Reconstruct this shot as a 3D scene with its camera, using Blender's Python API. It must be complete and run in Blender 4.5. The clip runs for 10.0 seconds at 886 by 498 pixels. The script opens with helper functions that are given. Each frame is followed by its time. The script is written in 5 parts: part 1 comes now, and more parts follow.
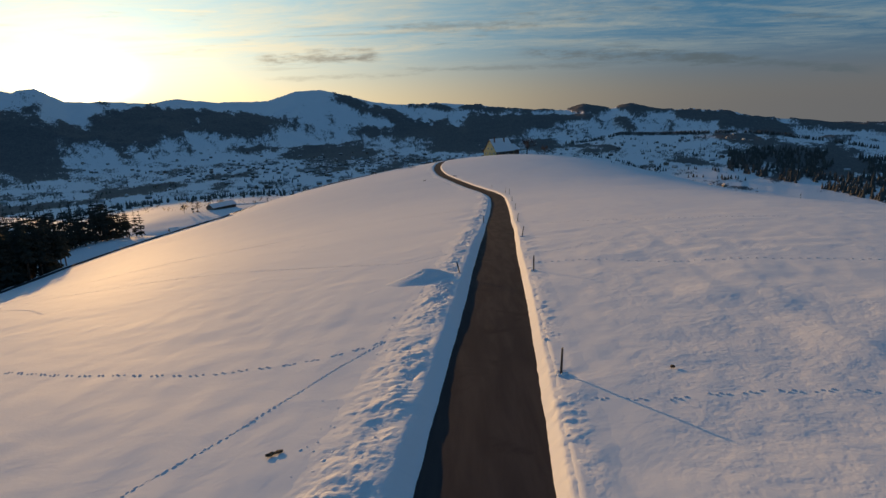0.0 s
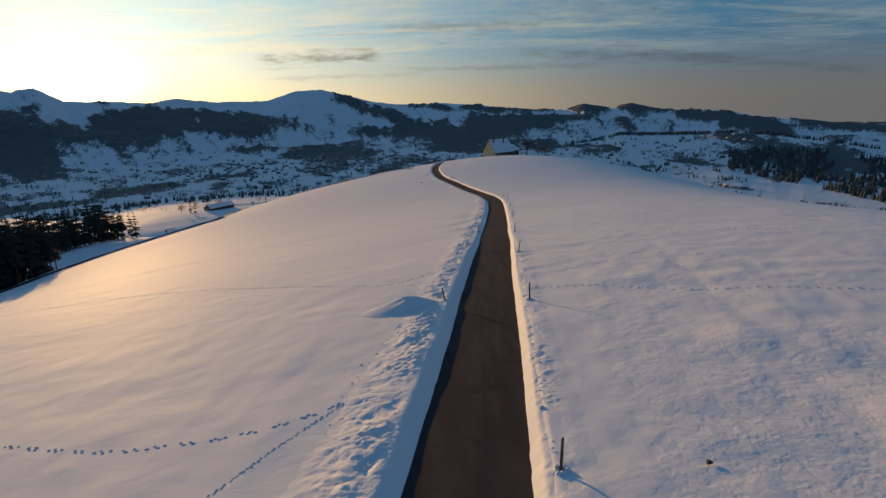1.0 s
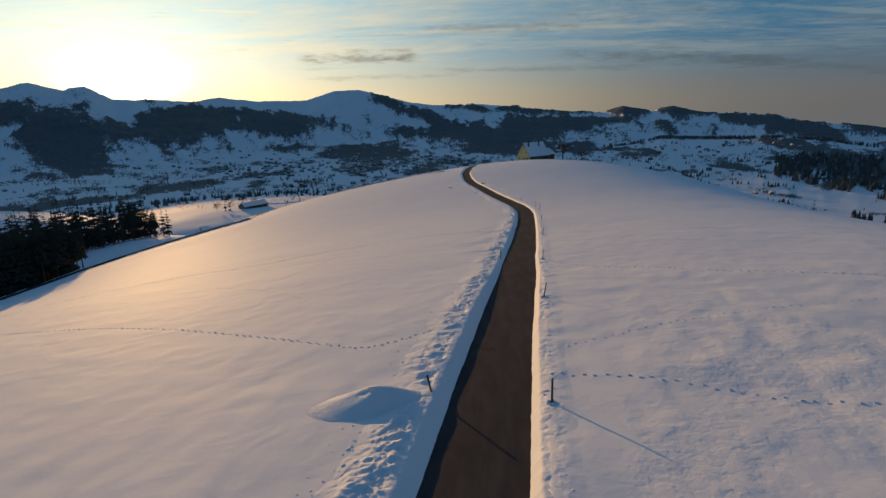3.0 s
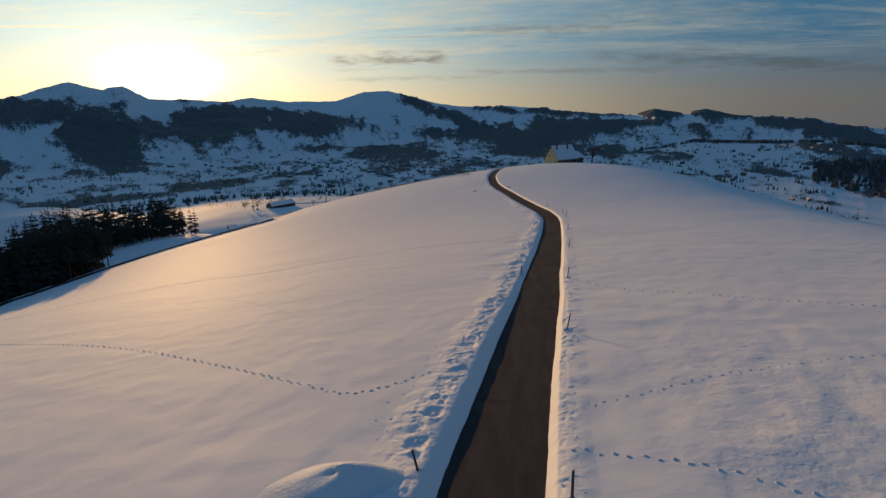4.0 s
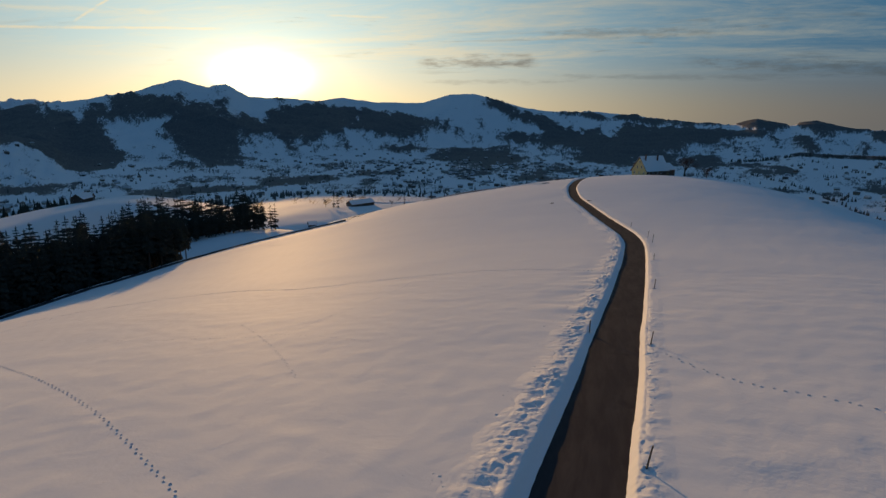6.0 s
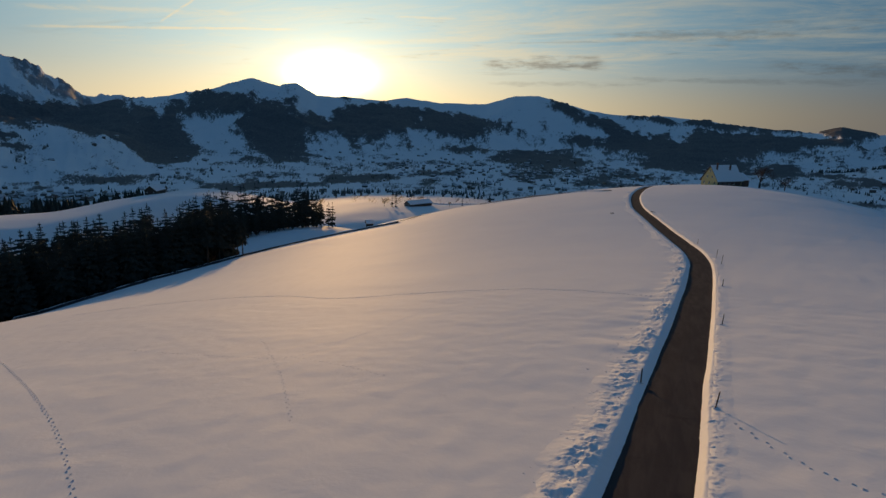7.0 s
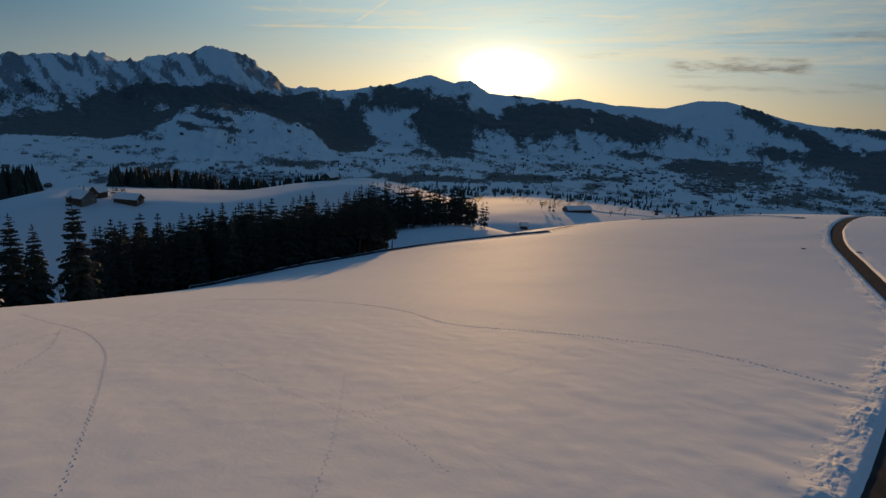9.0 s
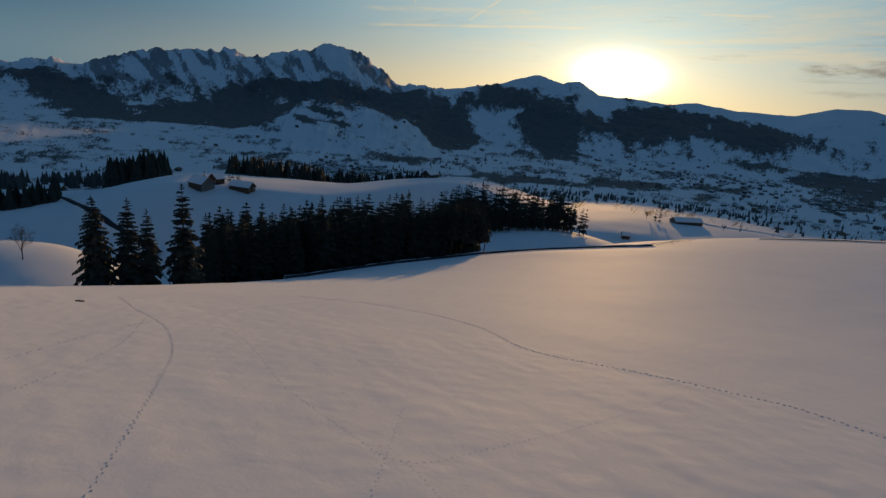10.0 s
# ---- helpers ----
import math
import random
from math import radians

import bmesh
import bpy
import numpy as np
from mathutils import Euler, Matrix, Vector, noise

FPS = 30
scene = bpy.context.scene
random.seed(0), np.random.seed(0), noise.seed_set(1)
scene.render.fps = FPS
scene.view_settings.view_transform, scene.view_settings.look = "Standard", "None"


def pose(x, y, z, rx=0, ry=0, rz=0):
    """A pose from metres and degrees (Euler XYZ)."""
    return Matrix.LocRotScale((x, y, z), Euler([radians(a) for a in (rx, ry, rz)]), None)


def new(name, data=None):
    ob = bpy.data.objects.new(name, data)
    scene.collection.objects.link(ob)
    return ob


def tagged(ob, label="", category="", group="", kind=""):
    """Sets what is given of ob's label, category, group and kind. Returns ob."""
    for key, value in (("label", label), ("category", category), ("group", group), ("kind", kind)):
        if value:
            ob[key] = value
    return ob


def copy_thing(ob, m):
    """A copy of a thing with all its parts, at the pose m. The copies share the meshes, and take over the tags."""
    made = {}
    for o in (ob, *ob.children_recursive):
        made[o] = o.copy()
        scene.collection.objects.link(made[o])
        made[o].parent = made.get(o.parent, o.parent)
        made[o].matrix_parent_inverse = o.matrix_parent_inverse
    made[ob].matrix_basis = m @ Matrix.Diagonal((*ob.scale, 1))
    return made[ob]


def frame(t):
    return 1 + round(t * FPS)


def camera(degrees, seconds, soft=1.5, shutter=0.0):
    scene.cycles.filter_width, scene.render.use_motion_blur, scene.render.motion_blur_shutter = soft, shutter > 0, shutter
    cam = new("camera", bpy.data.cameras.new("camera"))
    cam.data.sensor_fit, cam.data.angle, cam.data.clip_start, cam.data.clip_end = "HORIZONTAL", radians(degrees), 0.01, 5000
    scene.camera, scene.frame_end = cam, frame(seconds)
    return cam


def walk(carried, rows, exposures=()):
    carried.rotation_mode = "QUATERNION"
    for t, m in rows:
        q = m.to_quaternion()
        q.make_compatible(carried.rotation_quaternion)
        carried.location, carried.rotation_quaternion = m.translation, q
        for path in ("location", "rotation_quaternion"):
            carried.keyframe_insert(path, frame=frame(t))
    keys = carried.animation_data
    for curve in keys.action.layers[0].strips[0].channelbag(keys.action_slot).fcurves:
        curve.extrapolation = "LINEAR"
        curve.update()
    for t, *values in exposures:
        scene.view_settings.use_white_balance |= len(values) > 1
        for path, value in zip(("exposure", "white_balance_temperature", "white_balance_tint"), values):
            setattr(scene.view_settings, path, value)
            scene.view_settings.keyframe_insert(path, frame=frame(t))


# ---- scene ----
# ================= camera and its flight =================
cam = camera(76.19, 10.0, soft=1.45)


def view(x, y, z, yaw, pitch, roll):
    """A camera at x, y, z that is turned left by yaw, lifted by pitch and rolled about its own axis."""
    return pose(x, y, z, 90 + pitch, 0, yaw) @ pose(0, 0, 0, 0, 0, roll)


PATH = [
    (0.0, view(0.63, 0.17, 8.13, 1.29, -13.67, -1.93)),
    (0.5, view(1.06, 2.45, 8.25, 1.08, -13.69, -1.92)),
    (1.0, view(1.49, 4.76, 8.36, 1.30, -13.69, -1.89)),
    (1.5, view(1.91, 7.16, 8.50, 1.60, -13.66, -1.83)),
    (2.0, view(2.31, 9.58, 8.60, 2.04, -13.66, -1.75)),
    (2.5, view(2.69, 12.00, 8.67, 3.39, -13.60, -1.53)),
    (4.0, view(3.67, 19.30, 8.73, 7.49, -13.32, -0.91)),
    (4.5, view(3.84, 21.91, 8.85, 9.19, -13.24, -0.58)),
    (5.0, view(4.04, 24.52, 8.96, 11.01, -13.16, -0.13)),
    (5.5, view(4.20, 27.14, 9.07, 13.09, -13.08, 0.22)),
    (7.0, view(4.46, 35.53, 9.66, 21.49, -13.01, 1.76)),
    (7.5, view(4.61, 38.02, 9.99, 25.13, -13.16, 2.29)),
    (8.0, view(4.61, 40.39, 10.36, 29.32, -13.37, 2.87)),
    (8.5, view(4.19, 42.72, 10.76, 33.31, -13.60, 3.50)),
    (9.0, view(3.27, 45.10, 11.13, 37.57, -13.90, 4.14)),
    (9.5, view(1.99, 47.58, 11.45, 42.10, -14.28, 4.92)),
    (10.0, view(0.54, 50.15, 11.73, 47.52, -14.80, 5.70)),
]
walk(cam, PATH, [(0.0, 0.03, 7550, 9.5), (2.5, -0.02, 7500, 9.5), (5.5, -0.22, 7350, 9.5), (7.5, -0.36, 7300, 9.5), (9.0, -0.46, 7250, 9.5), (10.0, -0.52, 7250, 9.5)])

# ================= light =================
SUN_AZ, SUN_EL = -34.2, 4.4
SUN_DIR = Vector((math.sin(radians(SUN_AZ)) * math.cos(radians(SUN_EL)),
                  math.cos(radians(SUN_AZ)) * math.cos(radians(SUN_EL)), math.sin(radians(SUN_EL))))
GLOW_DIR = Vector((math.sin(radians(-33.2)) * math.cos(radians(4.1)), math.cos(radians(-33.2)) * math.cos(radians(4.1)), math.sin(radians(4.1))))
sun = new("sun", bpy.data.lights.new("sun", "SUN"))
sun.data.energy, sun.data.angle, sun.data.color = 3.9, radians(0.53), (1.0, 0.60, 0.25)
sun.matrix_world = SUN_DIR.to_track_quat("Z", "Y").to_matrix().to_4x4()


class Nodes:
    """Short hand for building a node tree."""

    def __init__(self, tree):
        self.tree = tree
        self.tree.nodes.clear()

    def add(self, kind, **values):
        node = self.tree.nodes.new(kind)
        for key, value in values.items():
            setattr(node, key, value)
        return node

    def put(self, socket, value):
        if isinstance(value, bpy.types.NodeSocket):
            self.tree.links.new(value, socket)
        else:
            socket.default_value = value

    def math(self, op, a, b=0.0, c=0.0, clamp=False):
        node = self.add("ShaderNodeMath", operation=op, use_clamp=clamp)
        for i, v in enumerate((a, b, c)):
            self.put(node.inputs[i], v)
        return node.outputs[0]

    def vec(self, op, a, b=(0, 0, 0)):
        node = self.add("ShaderNodeVectorMath", operation=op)
        self.put(node.inputs[0], a)
        self.put(node.inputs[1], b)
        return node.outputs["Value" if op in ("DOT_PRODUCT", "LENGTH") else "Vector"]

    def mix(self, fac, a, b, blend="MIX"):
        node = self.add("ShaderNodeMix", data_type="RGBA", blend_type=blend, clamp_factor=True)
        self.put(node.inputs["Factor"], fac)
        self.put(node.inputs[6], a)
        self.put(node.inputs[7], b)
        return node.outputs[2]

    def noise(self, at, scale, detail=4.0, rough=0.55, warp=0.0):
        node = self.add("ShaderNodeTexNoise")
        self.put(node.inputs["Vector"], at)
        for key, value in (("Scale", scale), ("Detail", detail), ("Roughness", rough), ("Distortion", warp)):
            node.inputs[key].default_value = value
        return node.outputs["Fac"]

    def span(self, value, lo, hi, a=0.0, b=1.0):
        node = self.add("ShaderNodeMapRange", interpolation_type="SMOOTHSTEP", clamp=True)
        for i, v in enumerate((value, lo, hi, a, b)):
            self.put(node.inputs[i], v)
        return node.outputs[0]


def build_world():
    world = bpy.data.worlds.new("sky")
    scene.world = world
    world.use_nodes = True
    n = Nodes(world.node_tree)
    sky = n.add("ShaderNodeTexSky", sky_type="NISHITA", sun_disc=False, sun_elevation=radians(SUN_EL),
                sun_rotation=radians(SUN_AZ), altitude=950.0, air_density=1.0, dust_density=1.6, ozone_density=2.2)
    way = n.add("ShaderNodeTexCoord").outputs["Generated"]
    xyz = n.add("ShaderNodeSeparateXYZ")
    n.put(xyz.inputs[0], way)
    up = xyz.outputs["Z"]
    base = n.mix(1.0, sky.outputs[0], (0.115, 0.115, 0.115, 1), "MULTIPLY")
    # how near the sun: 1 at the sun, 0 at a right angle
    near = n.math("MAXIMUM", n.vec("DOT_PRODUCT", way, tuple(GLOW_DIR)), 0.0)
    warm = n.math("POWER", near, 6.0)
    east = n.span(n.vec("DOT_PRODUCT", way, (math.cos(radians(18)), math.sin(radians(18)), 0.0)), -0.75, 0.55)
    # the evening sky: pale and warm towards the sun and the horizon, blue above
    low = n.span(up, 0.005, 0.140, 1.0, 0.0)
    cool = n.mix(east, (0.115, 0.275, 0.420, 1), (0.125, 0.140, 0.168, 1))
    veil_colour = n.mix(warm, cool, (1.12, 0.95, 0.62, 1))
    blue = n.mix(warm, (0.026, 0.135, 0.285, 1), (0.52, 0.82, 0.98, 1))
    clear = n.mix(n.math("POWER", low, 1.25), blue, veil_colour)
    zenith = n.span(up, 0.22, 0.75)
    clear = n.mix(zenith, clear, (0.040, 0.112, 0.255, 1))
    clear = n.mix(0.06, clear, base)
    # streaks of high cloud on a flat layer far above
    flat = n.add("ShaderNodeCombineXYZ")
    lift = n.math("ADD", n.math("MAXIMUM", up, 0.0), 0.055)
    n.put(flat.inputs[0], n.math("DIVIDE", xyz.outputs["X"], lift))
    n.put(flat.inputs[1], n.math("DIVIDE", xyz.outputs["Y"], lift))
    turn = n.add("ShaderNodeMapping")
    n.put(turn.inputs["Vector"], flat.outputs[0])
    turn.inputs["Rotation"].default_value = (0, 0, radians(20))
    turn.inputs["Scale"].default_value = (0.48, 1.0, 1.0)
    streak = n.noise(turn.outputs[0], 0.62, 9.0, 0.66, 0.5)
    wisps = n.noise(turn.outputs[0], 3.0, 9.0, 0.72, 1.2)
    cover = n.math("ADD", n.math("MULTIPLY", streak, 0.66), n.math("MULTIPLY", wisps, 0.34))
    clouds_east = n.span(n.vec("DOT_PRODUCT", way, (math.cos(radians(18)), math.sin(radians(18)), 0.0)), -0.72, -0.30)
    fade = n.math("MULTIPLY", n.math("MULTIPLY", n.span(up, 0.045, 0.105), n.span(up, 0.34, 0.17)), clouds_east)
    light = n.math("MULTIPLY", n.span(cover, 0.42, 0.66), fade)
    cream = n.mix(warm, (0.24, 0.31, 0.35, 1), (1.0, 0.90, 0.68, 1))
    clouded = n.mix(n.math("MULTIPLY", light, 0.75), clear, cream)
    shade = n.math("MULTIPLY", n.span(n.noise(turn.outputs[0], 1.3, 8.0, 0.66, 0.6), 0.56, 0.70), fade)
    grey = n.mix(warm, (0.080, 0.118, 0.155, 1), (0.36, 0.36, 0.34, 1))
    clouded = n.mix(n.math("MULTIPLY", shade, 0.55), clouded, grey)

    def bearing(az, el):
        az, el = radians(az), radians(el)
        return Vector((math.sin(az) * math.cos(el), math.cos(az) * math.cos(el), math.sin(el)))

    # vapour trails and thin bars of cloud: ends as bearing and height in degrees, half width, strength, tone
    drawn = n.vec("MULTIPLY", way, (1.0, 1.0, 5.0))
    for az1, el1, az2, el2, wide, strength, dark in (
            (-57.5, 6.0, -35.0, 7.6, 0.17, 0.85, 0), (-47.4, 7.2, -44.3, 9.5, 0.14, 0.75, 0), (-52.5, 8.2, -51.8, 11.0, 0.22, 0.35, 0),
            (-27.0, 9.2, -20.6, 9.2, 0.18, 0.6, 0), (-58.0, 7.4, -40.0, 8.6, 0.34, 0.45, 0), (-42.0, 9.6, -40.5, 11.5, 0.16, 0.4, 0),
            (-18.6, 5.2, -6.2, 5.3, 0.62, 0.95, 1), (-14.0, 5.9, -7.0, 6.0, 0.28, 0.70, 1), (6.0, 5.4, 28.0, 3.2, 0.75, 0.70, 1), (16.0, 4.9, 36.0, 1.9, 0.50, 0.65, 1),
            (-7.0, 7.6, 12.0, 7.6, 0.60, 0.55, 1), (-12.0, 7.4, 20.0, 7.0, 0.30, 0.55, 0), (-6.0, 4.0, 16.0, 3.7, 0.34, 0.40, 1), (-18.0, 3.4, -2.0, 3.6, 0.30, 0.35, 1),
            (22.0, 8.4, 38.0, 5.6, 0.30, 0.35, 0), (-31.0, 6.6, -16.0, 7.6, 0.34, 0.45, 0)):
        a, b = bearing(az1, el1), bearing(az2, el2)
        mid, pole = (a + b).normalized(), a.cross(b).normalized()
        reach = math.cos(a.angle(b) / 2)
        wander = n.math("MULTIPLY", n.math("SUBTRACT", n.noise(drawn, 26.0, 6, 0.66), 0.5), radians(wide) * (2.6 if dark else 1.4))
        off = n.math("ABSOLUTE", n.math("ADD", n.vec("DOT_PRODUCT", way, tuple(pole)), wander))
        mask = n.math("MULTIPLY", n.span(off, radians(wide), radians(wide) * 0.1),
                      n.span(n.vec("DOT_PRODUCT", way, tuple(mid)), reach, reach + (1 - reach) * 0.45))
        mask = n.math("MULTIPLY", mask, n.span(n.noise(drawn, 17.0 if dark else 24.0, 8, 0.74), 0.34 if dark else 0.30, 0.60))
        clouded = n.mix(n.math("MULTIPLY", mask, strength), clouded, grey if dark else cream)
    # the blaze round the sun, wider than high
    offset = n.vec("MULTIPLY", n.vec("SUBTRACT", way, tuple(GLOW_DIR + Vector((0.010, 0, -0.007)))), (1.0, 1.0, 2.1))
    away = n.vec("DOT_PRODUCT", offset, offset)

    def bell(degrees):
        return n.math("POWER", math.e, n.math("MULTIPLY", away, -1.0 / radians(degrees) ** 2))

    blaze = n.mix(1.0, n.mix(1.0, n.mix(bell(2.75), (0, 0, 0, 1), (7.5, 6.9, 5.4, 1)), n.mix(bell(8.0), (0, 0, 0, 1), (0.46, 0.38, 0.20, 1)), "ADD"),
                  n.mix(bell(18.0), (0, 0, 0, 1), (0.26, 0.21, 0.11, 1)), "ADD")
    out = n.mix(1.0, clouded, blaze, "ADD")
    back = n.add("ShaderNodeBackground")
    n.put(back.inputs["Color"], out)
    back.inputs["Strength"].default_value = 1.0
    n.put(n.add("ShaderNodeOutputWorld").inputs[0], back.outputs[0])


build_world()


# ================= materials =================
def surface(name, build, roughness=0.6, metallic=0.0, gloss=0.3):
    """A material whose build(n, at) gives the colour and perhaps the height of its relief."""
    mat = bpy.data.materials.new(name)
    mat.use_nodes = True
    n = Nodes(mat.node_tree)
    shader = n.add("ShaderNodeBsdfPrincipled")
    n.put(n.add("ShaderNodeOutputMaterial").inputs[0], shader.outputs[0])
    at = n.add("ShaderNodeTexCoord").outputs["Object"]
    colour, height, depth = build(n, at)
    n.put(shader.inputs["Base Color"], colour)
    n.put(shader.inputs["Roughness"], roughness)
    shader.inputs["Metallic"].default_value = metallic
    shader.inputs["Specular IOR Level"].default_value = gloss
    if height is not None:
        bump = n.add("ShaderNodeBump")
        bump.inputs["Strength"].default_value = 1.0
        bump.inputs["Distance"].default_value = depth
        n.put(bump.inputs["Height"], height)
        n.put(shader.inputs["Normal"], bump.outputs[0])
    return mat


def field(n, at, name):
    node = n.add("ShaderNodeAttribute", attribute_name=name)
    return node.outputs["Fac"]


def land_look(n, at):
    fine = n.noise(at, 2.2, 6, 0.6)
    drift = n.noise(at, 0.09, 5, 0.55, 0.4)
    snow = n.mix(drift, (0.78, 0.79, 0.82, 1), (0.86, 0.86, 0.87, 1))
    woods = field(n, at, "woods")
    rock = field(n, at, "rock")
    # the far slopes carry their grain by bearing and height
    lie = n.add("ShaderNodeAttribute", attribute_name="lie").outputs["Vector"]
    grain = n.noise(lie, 1.5, 6, 0.68, 0.3)
    fleck = n.noise(lie, 7.0, 3, 0.65)
    speck = n.noise(at, 0.07, 4, 0.7)
    gullies = n.add("ShaderNodeMapping")
    n.put(gullies.inputs["Vector"], lie)
    gullies.inputs["Rotation"].default_value = (0, 0, radians(24))
    gullies.inputs["Scale"].default_value = (1.0, 0.30, 1.0)
    gully = n.noise(gullies.outputs[0], 3.2, 8, 0.72, 0.5)
    edge = n.math("ADD", woods, n.math("MULTIPLY", n.math("SUBTRACT", grain, 0.5), 0.95))
    edge = n.math("ADD", edge, n.math("MULTIPLY", n.math("SUBTRACT", fleck, 0.5), 1.15))
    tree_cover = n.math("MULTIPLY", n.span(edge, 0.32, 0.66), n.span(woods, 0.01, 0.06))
    # far trees lightened past their own tone: distance haze put into the colour
    hazed_pines = n.mix(n.math("MULTIPLY", speck, fleck), (0.052, 0.056, 0.060, 1), (0.30, 0.28, 0.27, 1))
    crag = n.math("ADD", n.math("MULTIPLY", gully, 0.75), n.math("MULTIPLY", fleck, 0.25))
    cliff = n.span(n.math("ADD", rock, n.math("MULTIPLY", n.math("SUBTRACT", crag, 0.5), 2.6)), 0.42, 0.86)
    stone = n.mix(fleck, (0.12, 0.125, 0.14, 1), (0.33, 0.33, 0.345, 1))
    colour = n.mix(n.math("MULTIPLY", cliff, 0.9), snow, stone)
    colour = n.mix(n.math("MULTIPLY", tree_cover, 0.97), colour, hazed_pines)
    relief = n.math("ADD", n.math("MULTIPLY", fine, 0.14), n.noise(at, 0.35, 5, 0.6, 0.3))
    # trodden, wind-crusted snow
    pitted = n.math("ADD", n.span(n.noise(at, 1.7, 3, 0.55, 0.15), 0.32, 0.62), n.math("MULTIPLY", n.noise(at, 5.0, 3, 0.6), 0.5))
    relief = n.math("ADD", relief, n.math("MULTIPLY", pitted, n.math("MULTIPLY", field(n, at, "crust"), 0.20)))
    return colour, relief, 0.06


def snow_look(n, at):
    fine = n.noise(at, 7.0, 6, 0.62)
    broad = n.noise(at, 1.1, 4, 0.55)
    colour = n.mix(broad, (0.78, 0.79, 0.82, 1), (0.87, 0.87, 0.88, 1))
    return colour, n.math("ADD", fine, broad), 0.05


def asphalt_look(n, at):
    stretch = n.add("ShaderNodeMapping")
    n.put(stretch.inputs["Vector"], at)
    stretch.inputs["Scale"].default_value = (1.0, 0.10, 1.0)
    stain = n.noise(stretch.outputs[0], 1.6, 5, 0.6, 0.3)
    grit = n.noise(at, 60, 3, 0.7)
    wet = n.noise(at, 0.45, 4, 0.6, 0.5)
    colour = n.mix(n.span(stain, 0.35, 0.68), (0.037, 0.034, 0.039, 1), (0.060, 0.053, 0.056, 1))
    colour = n.mix(n.span(wet, 0.55, 0.72), colour, (0.031, 0.029, 0.034, 1))
    colour = n.mix(n.math("MULTIPLY", grit, 0.35), colour, (0.075, 0.069, 0.069, 1))
    return colour, grit, 0.012


def bark_look(n, at):
    grain = n.noise(at, 6, 5, 0.65)
    return n.mix(grain, (0.035, 0.026, 0.020, 1), (0.11, 0.085, 0.065, 1)), grain, 0.03


def needle_look(n, at):
    clump = n.noise(at, 1.3, 4, 0.65)
    return n.mix(clump, (0.018, 0.022, 0.018, 1), (0.050, 0.053, 0.040, 1)), None, 0


# paler copy of the needle colour, with the haze of distance painted in
def hazed_needle_look(n, at):
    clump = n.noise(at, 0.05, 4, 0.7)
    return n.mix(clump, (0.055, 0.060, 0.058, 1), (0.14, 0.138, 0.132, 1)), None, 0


def plank_look(low, high, scale=(1, 1, 12)):
    def build(n, at):
        node = n.add("ShaderNodeMapping")
        n.put(node.inputs["Vector"], at)
        node.inputs["Scale"].default_value = scale
        grain = n.noise(node.outputs[0], 1.2, 5, 0.6)
        return n.mix(grain, (*low, 1), (*high, 1)), grain, 0.01
    return build


def plain_look(colour, spread=0.15, scale=1.5):
    def build(n, at):
        stain = n.noise(at, scale, 5, 0.6)
        dark = tuple(c * (1 - spread) for c in colour)
        return n.mix(stain, (*dark, 1), (*colour, 1)), stain, 0.004
    return build


LAND = surface("snowy_land", land_look, 0.75, gloss=0.022)
SNOW = surface("snow", snow_look, 1.0, gloss=0.0)
ASPHALT = surface("asphalt", asphalt_look, 0.85, gloss=0.03)
BARK = surface("bark", bark_look, 0.85)
NEEDLES = surface("needles", needle_look, 0.8)
HAZED_NEEDLES = surface("hazed_needles", hazed_needle_look, 0.9, gloss=0.1)
TWIGS = surface("reddish_twigs", plain_look((0.10, 0.055, 0.04), 0.4), 0.85)
POST_WOOD = surface("weathered_wood", plank_look((0.05, 0.042, 0.036), (0.13, 0.11, 0.095), (6, 6, 1)), 0.8)
YELLOW_WALL = surface("yellow_shingles", plank_look((0.66, 0.50, 0.22), (0.78, 0.62, 0.30), (1, 1, 9)), 0.7)
DARK_WOOD = surface("dark_wood", plank_look((0.045, 0.030, 0.022), (0.12, 0.078, 0.055)), 0.8)
GREY_WOOD = surface("grey_wood", plank_look((0.12, 0.10, 0.085), (0.26, 0.22, 0.19)), 0.8)
WHITE_PAINT = surface("white_paint", plain_look((0.78, 0.77, 0.74)), 0.5)
RED_TILE = surface("brown_tile", plain_look((0.20, 0.10, 0.07), 0.4), 0.7)
WINDOW_GLASS = surface("window_glass", plain_look((0.02, 0.025, 0.03), 0.2), 0.08)
EARTH = surface("bare_earth", plain_look((0.10, 0.075, 0.055), 0.5, 3.0), 0.9)


# ================= the lie of the land =================
HUB = (0.0, -30.0)
_perm = np.random.RandomState(7).permutation(512)


def lattice(ix, iy, seed):
    return _perm[(_perm[(ix + 37 * seed) & 511] + iy + 101 * seed) & 511] / 511.0


def value_noise(x, y, seed=0):
    ix, iy = np.floor(x).astype(int), np.floor(y).astype(int)
    fx, fy = x - ix, y - iy
    fx, fy = fx * fx * fx * (fx * (fx * 6 - 15) + 10), fy * fy * fy * (fy * (fy * 6 - 15) + 10)
    a, b = lattice(ix, iy, seed), lattice(ix + 1, iy, seed)
    c, d = lattice(ix, iy + 1, seed), lattice(ix + 1, iy + 1, seed)
    return (a + (b - a) * fx) * (1 - fy) + (c + (d - c) * fx) * fy


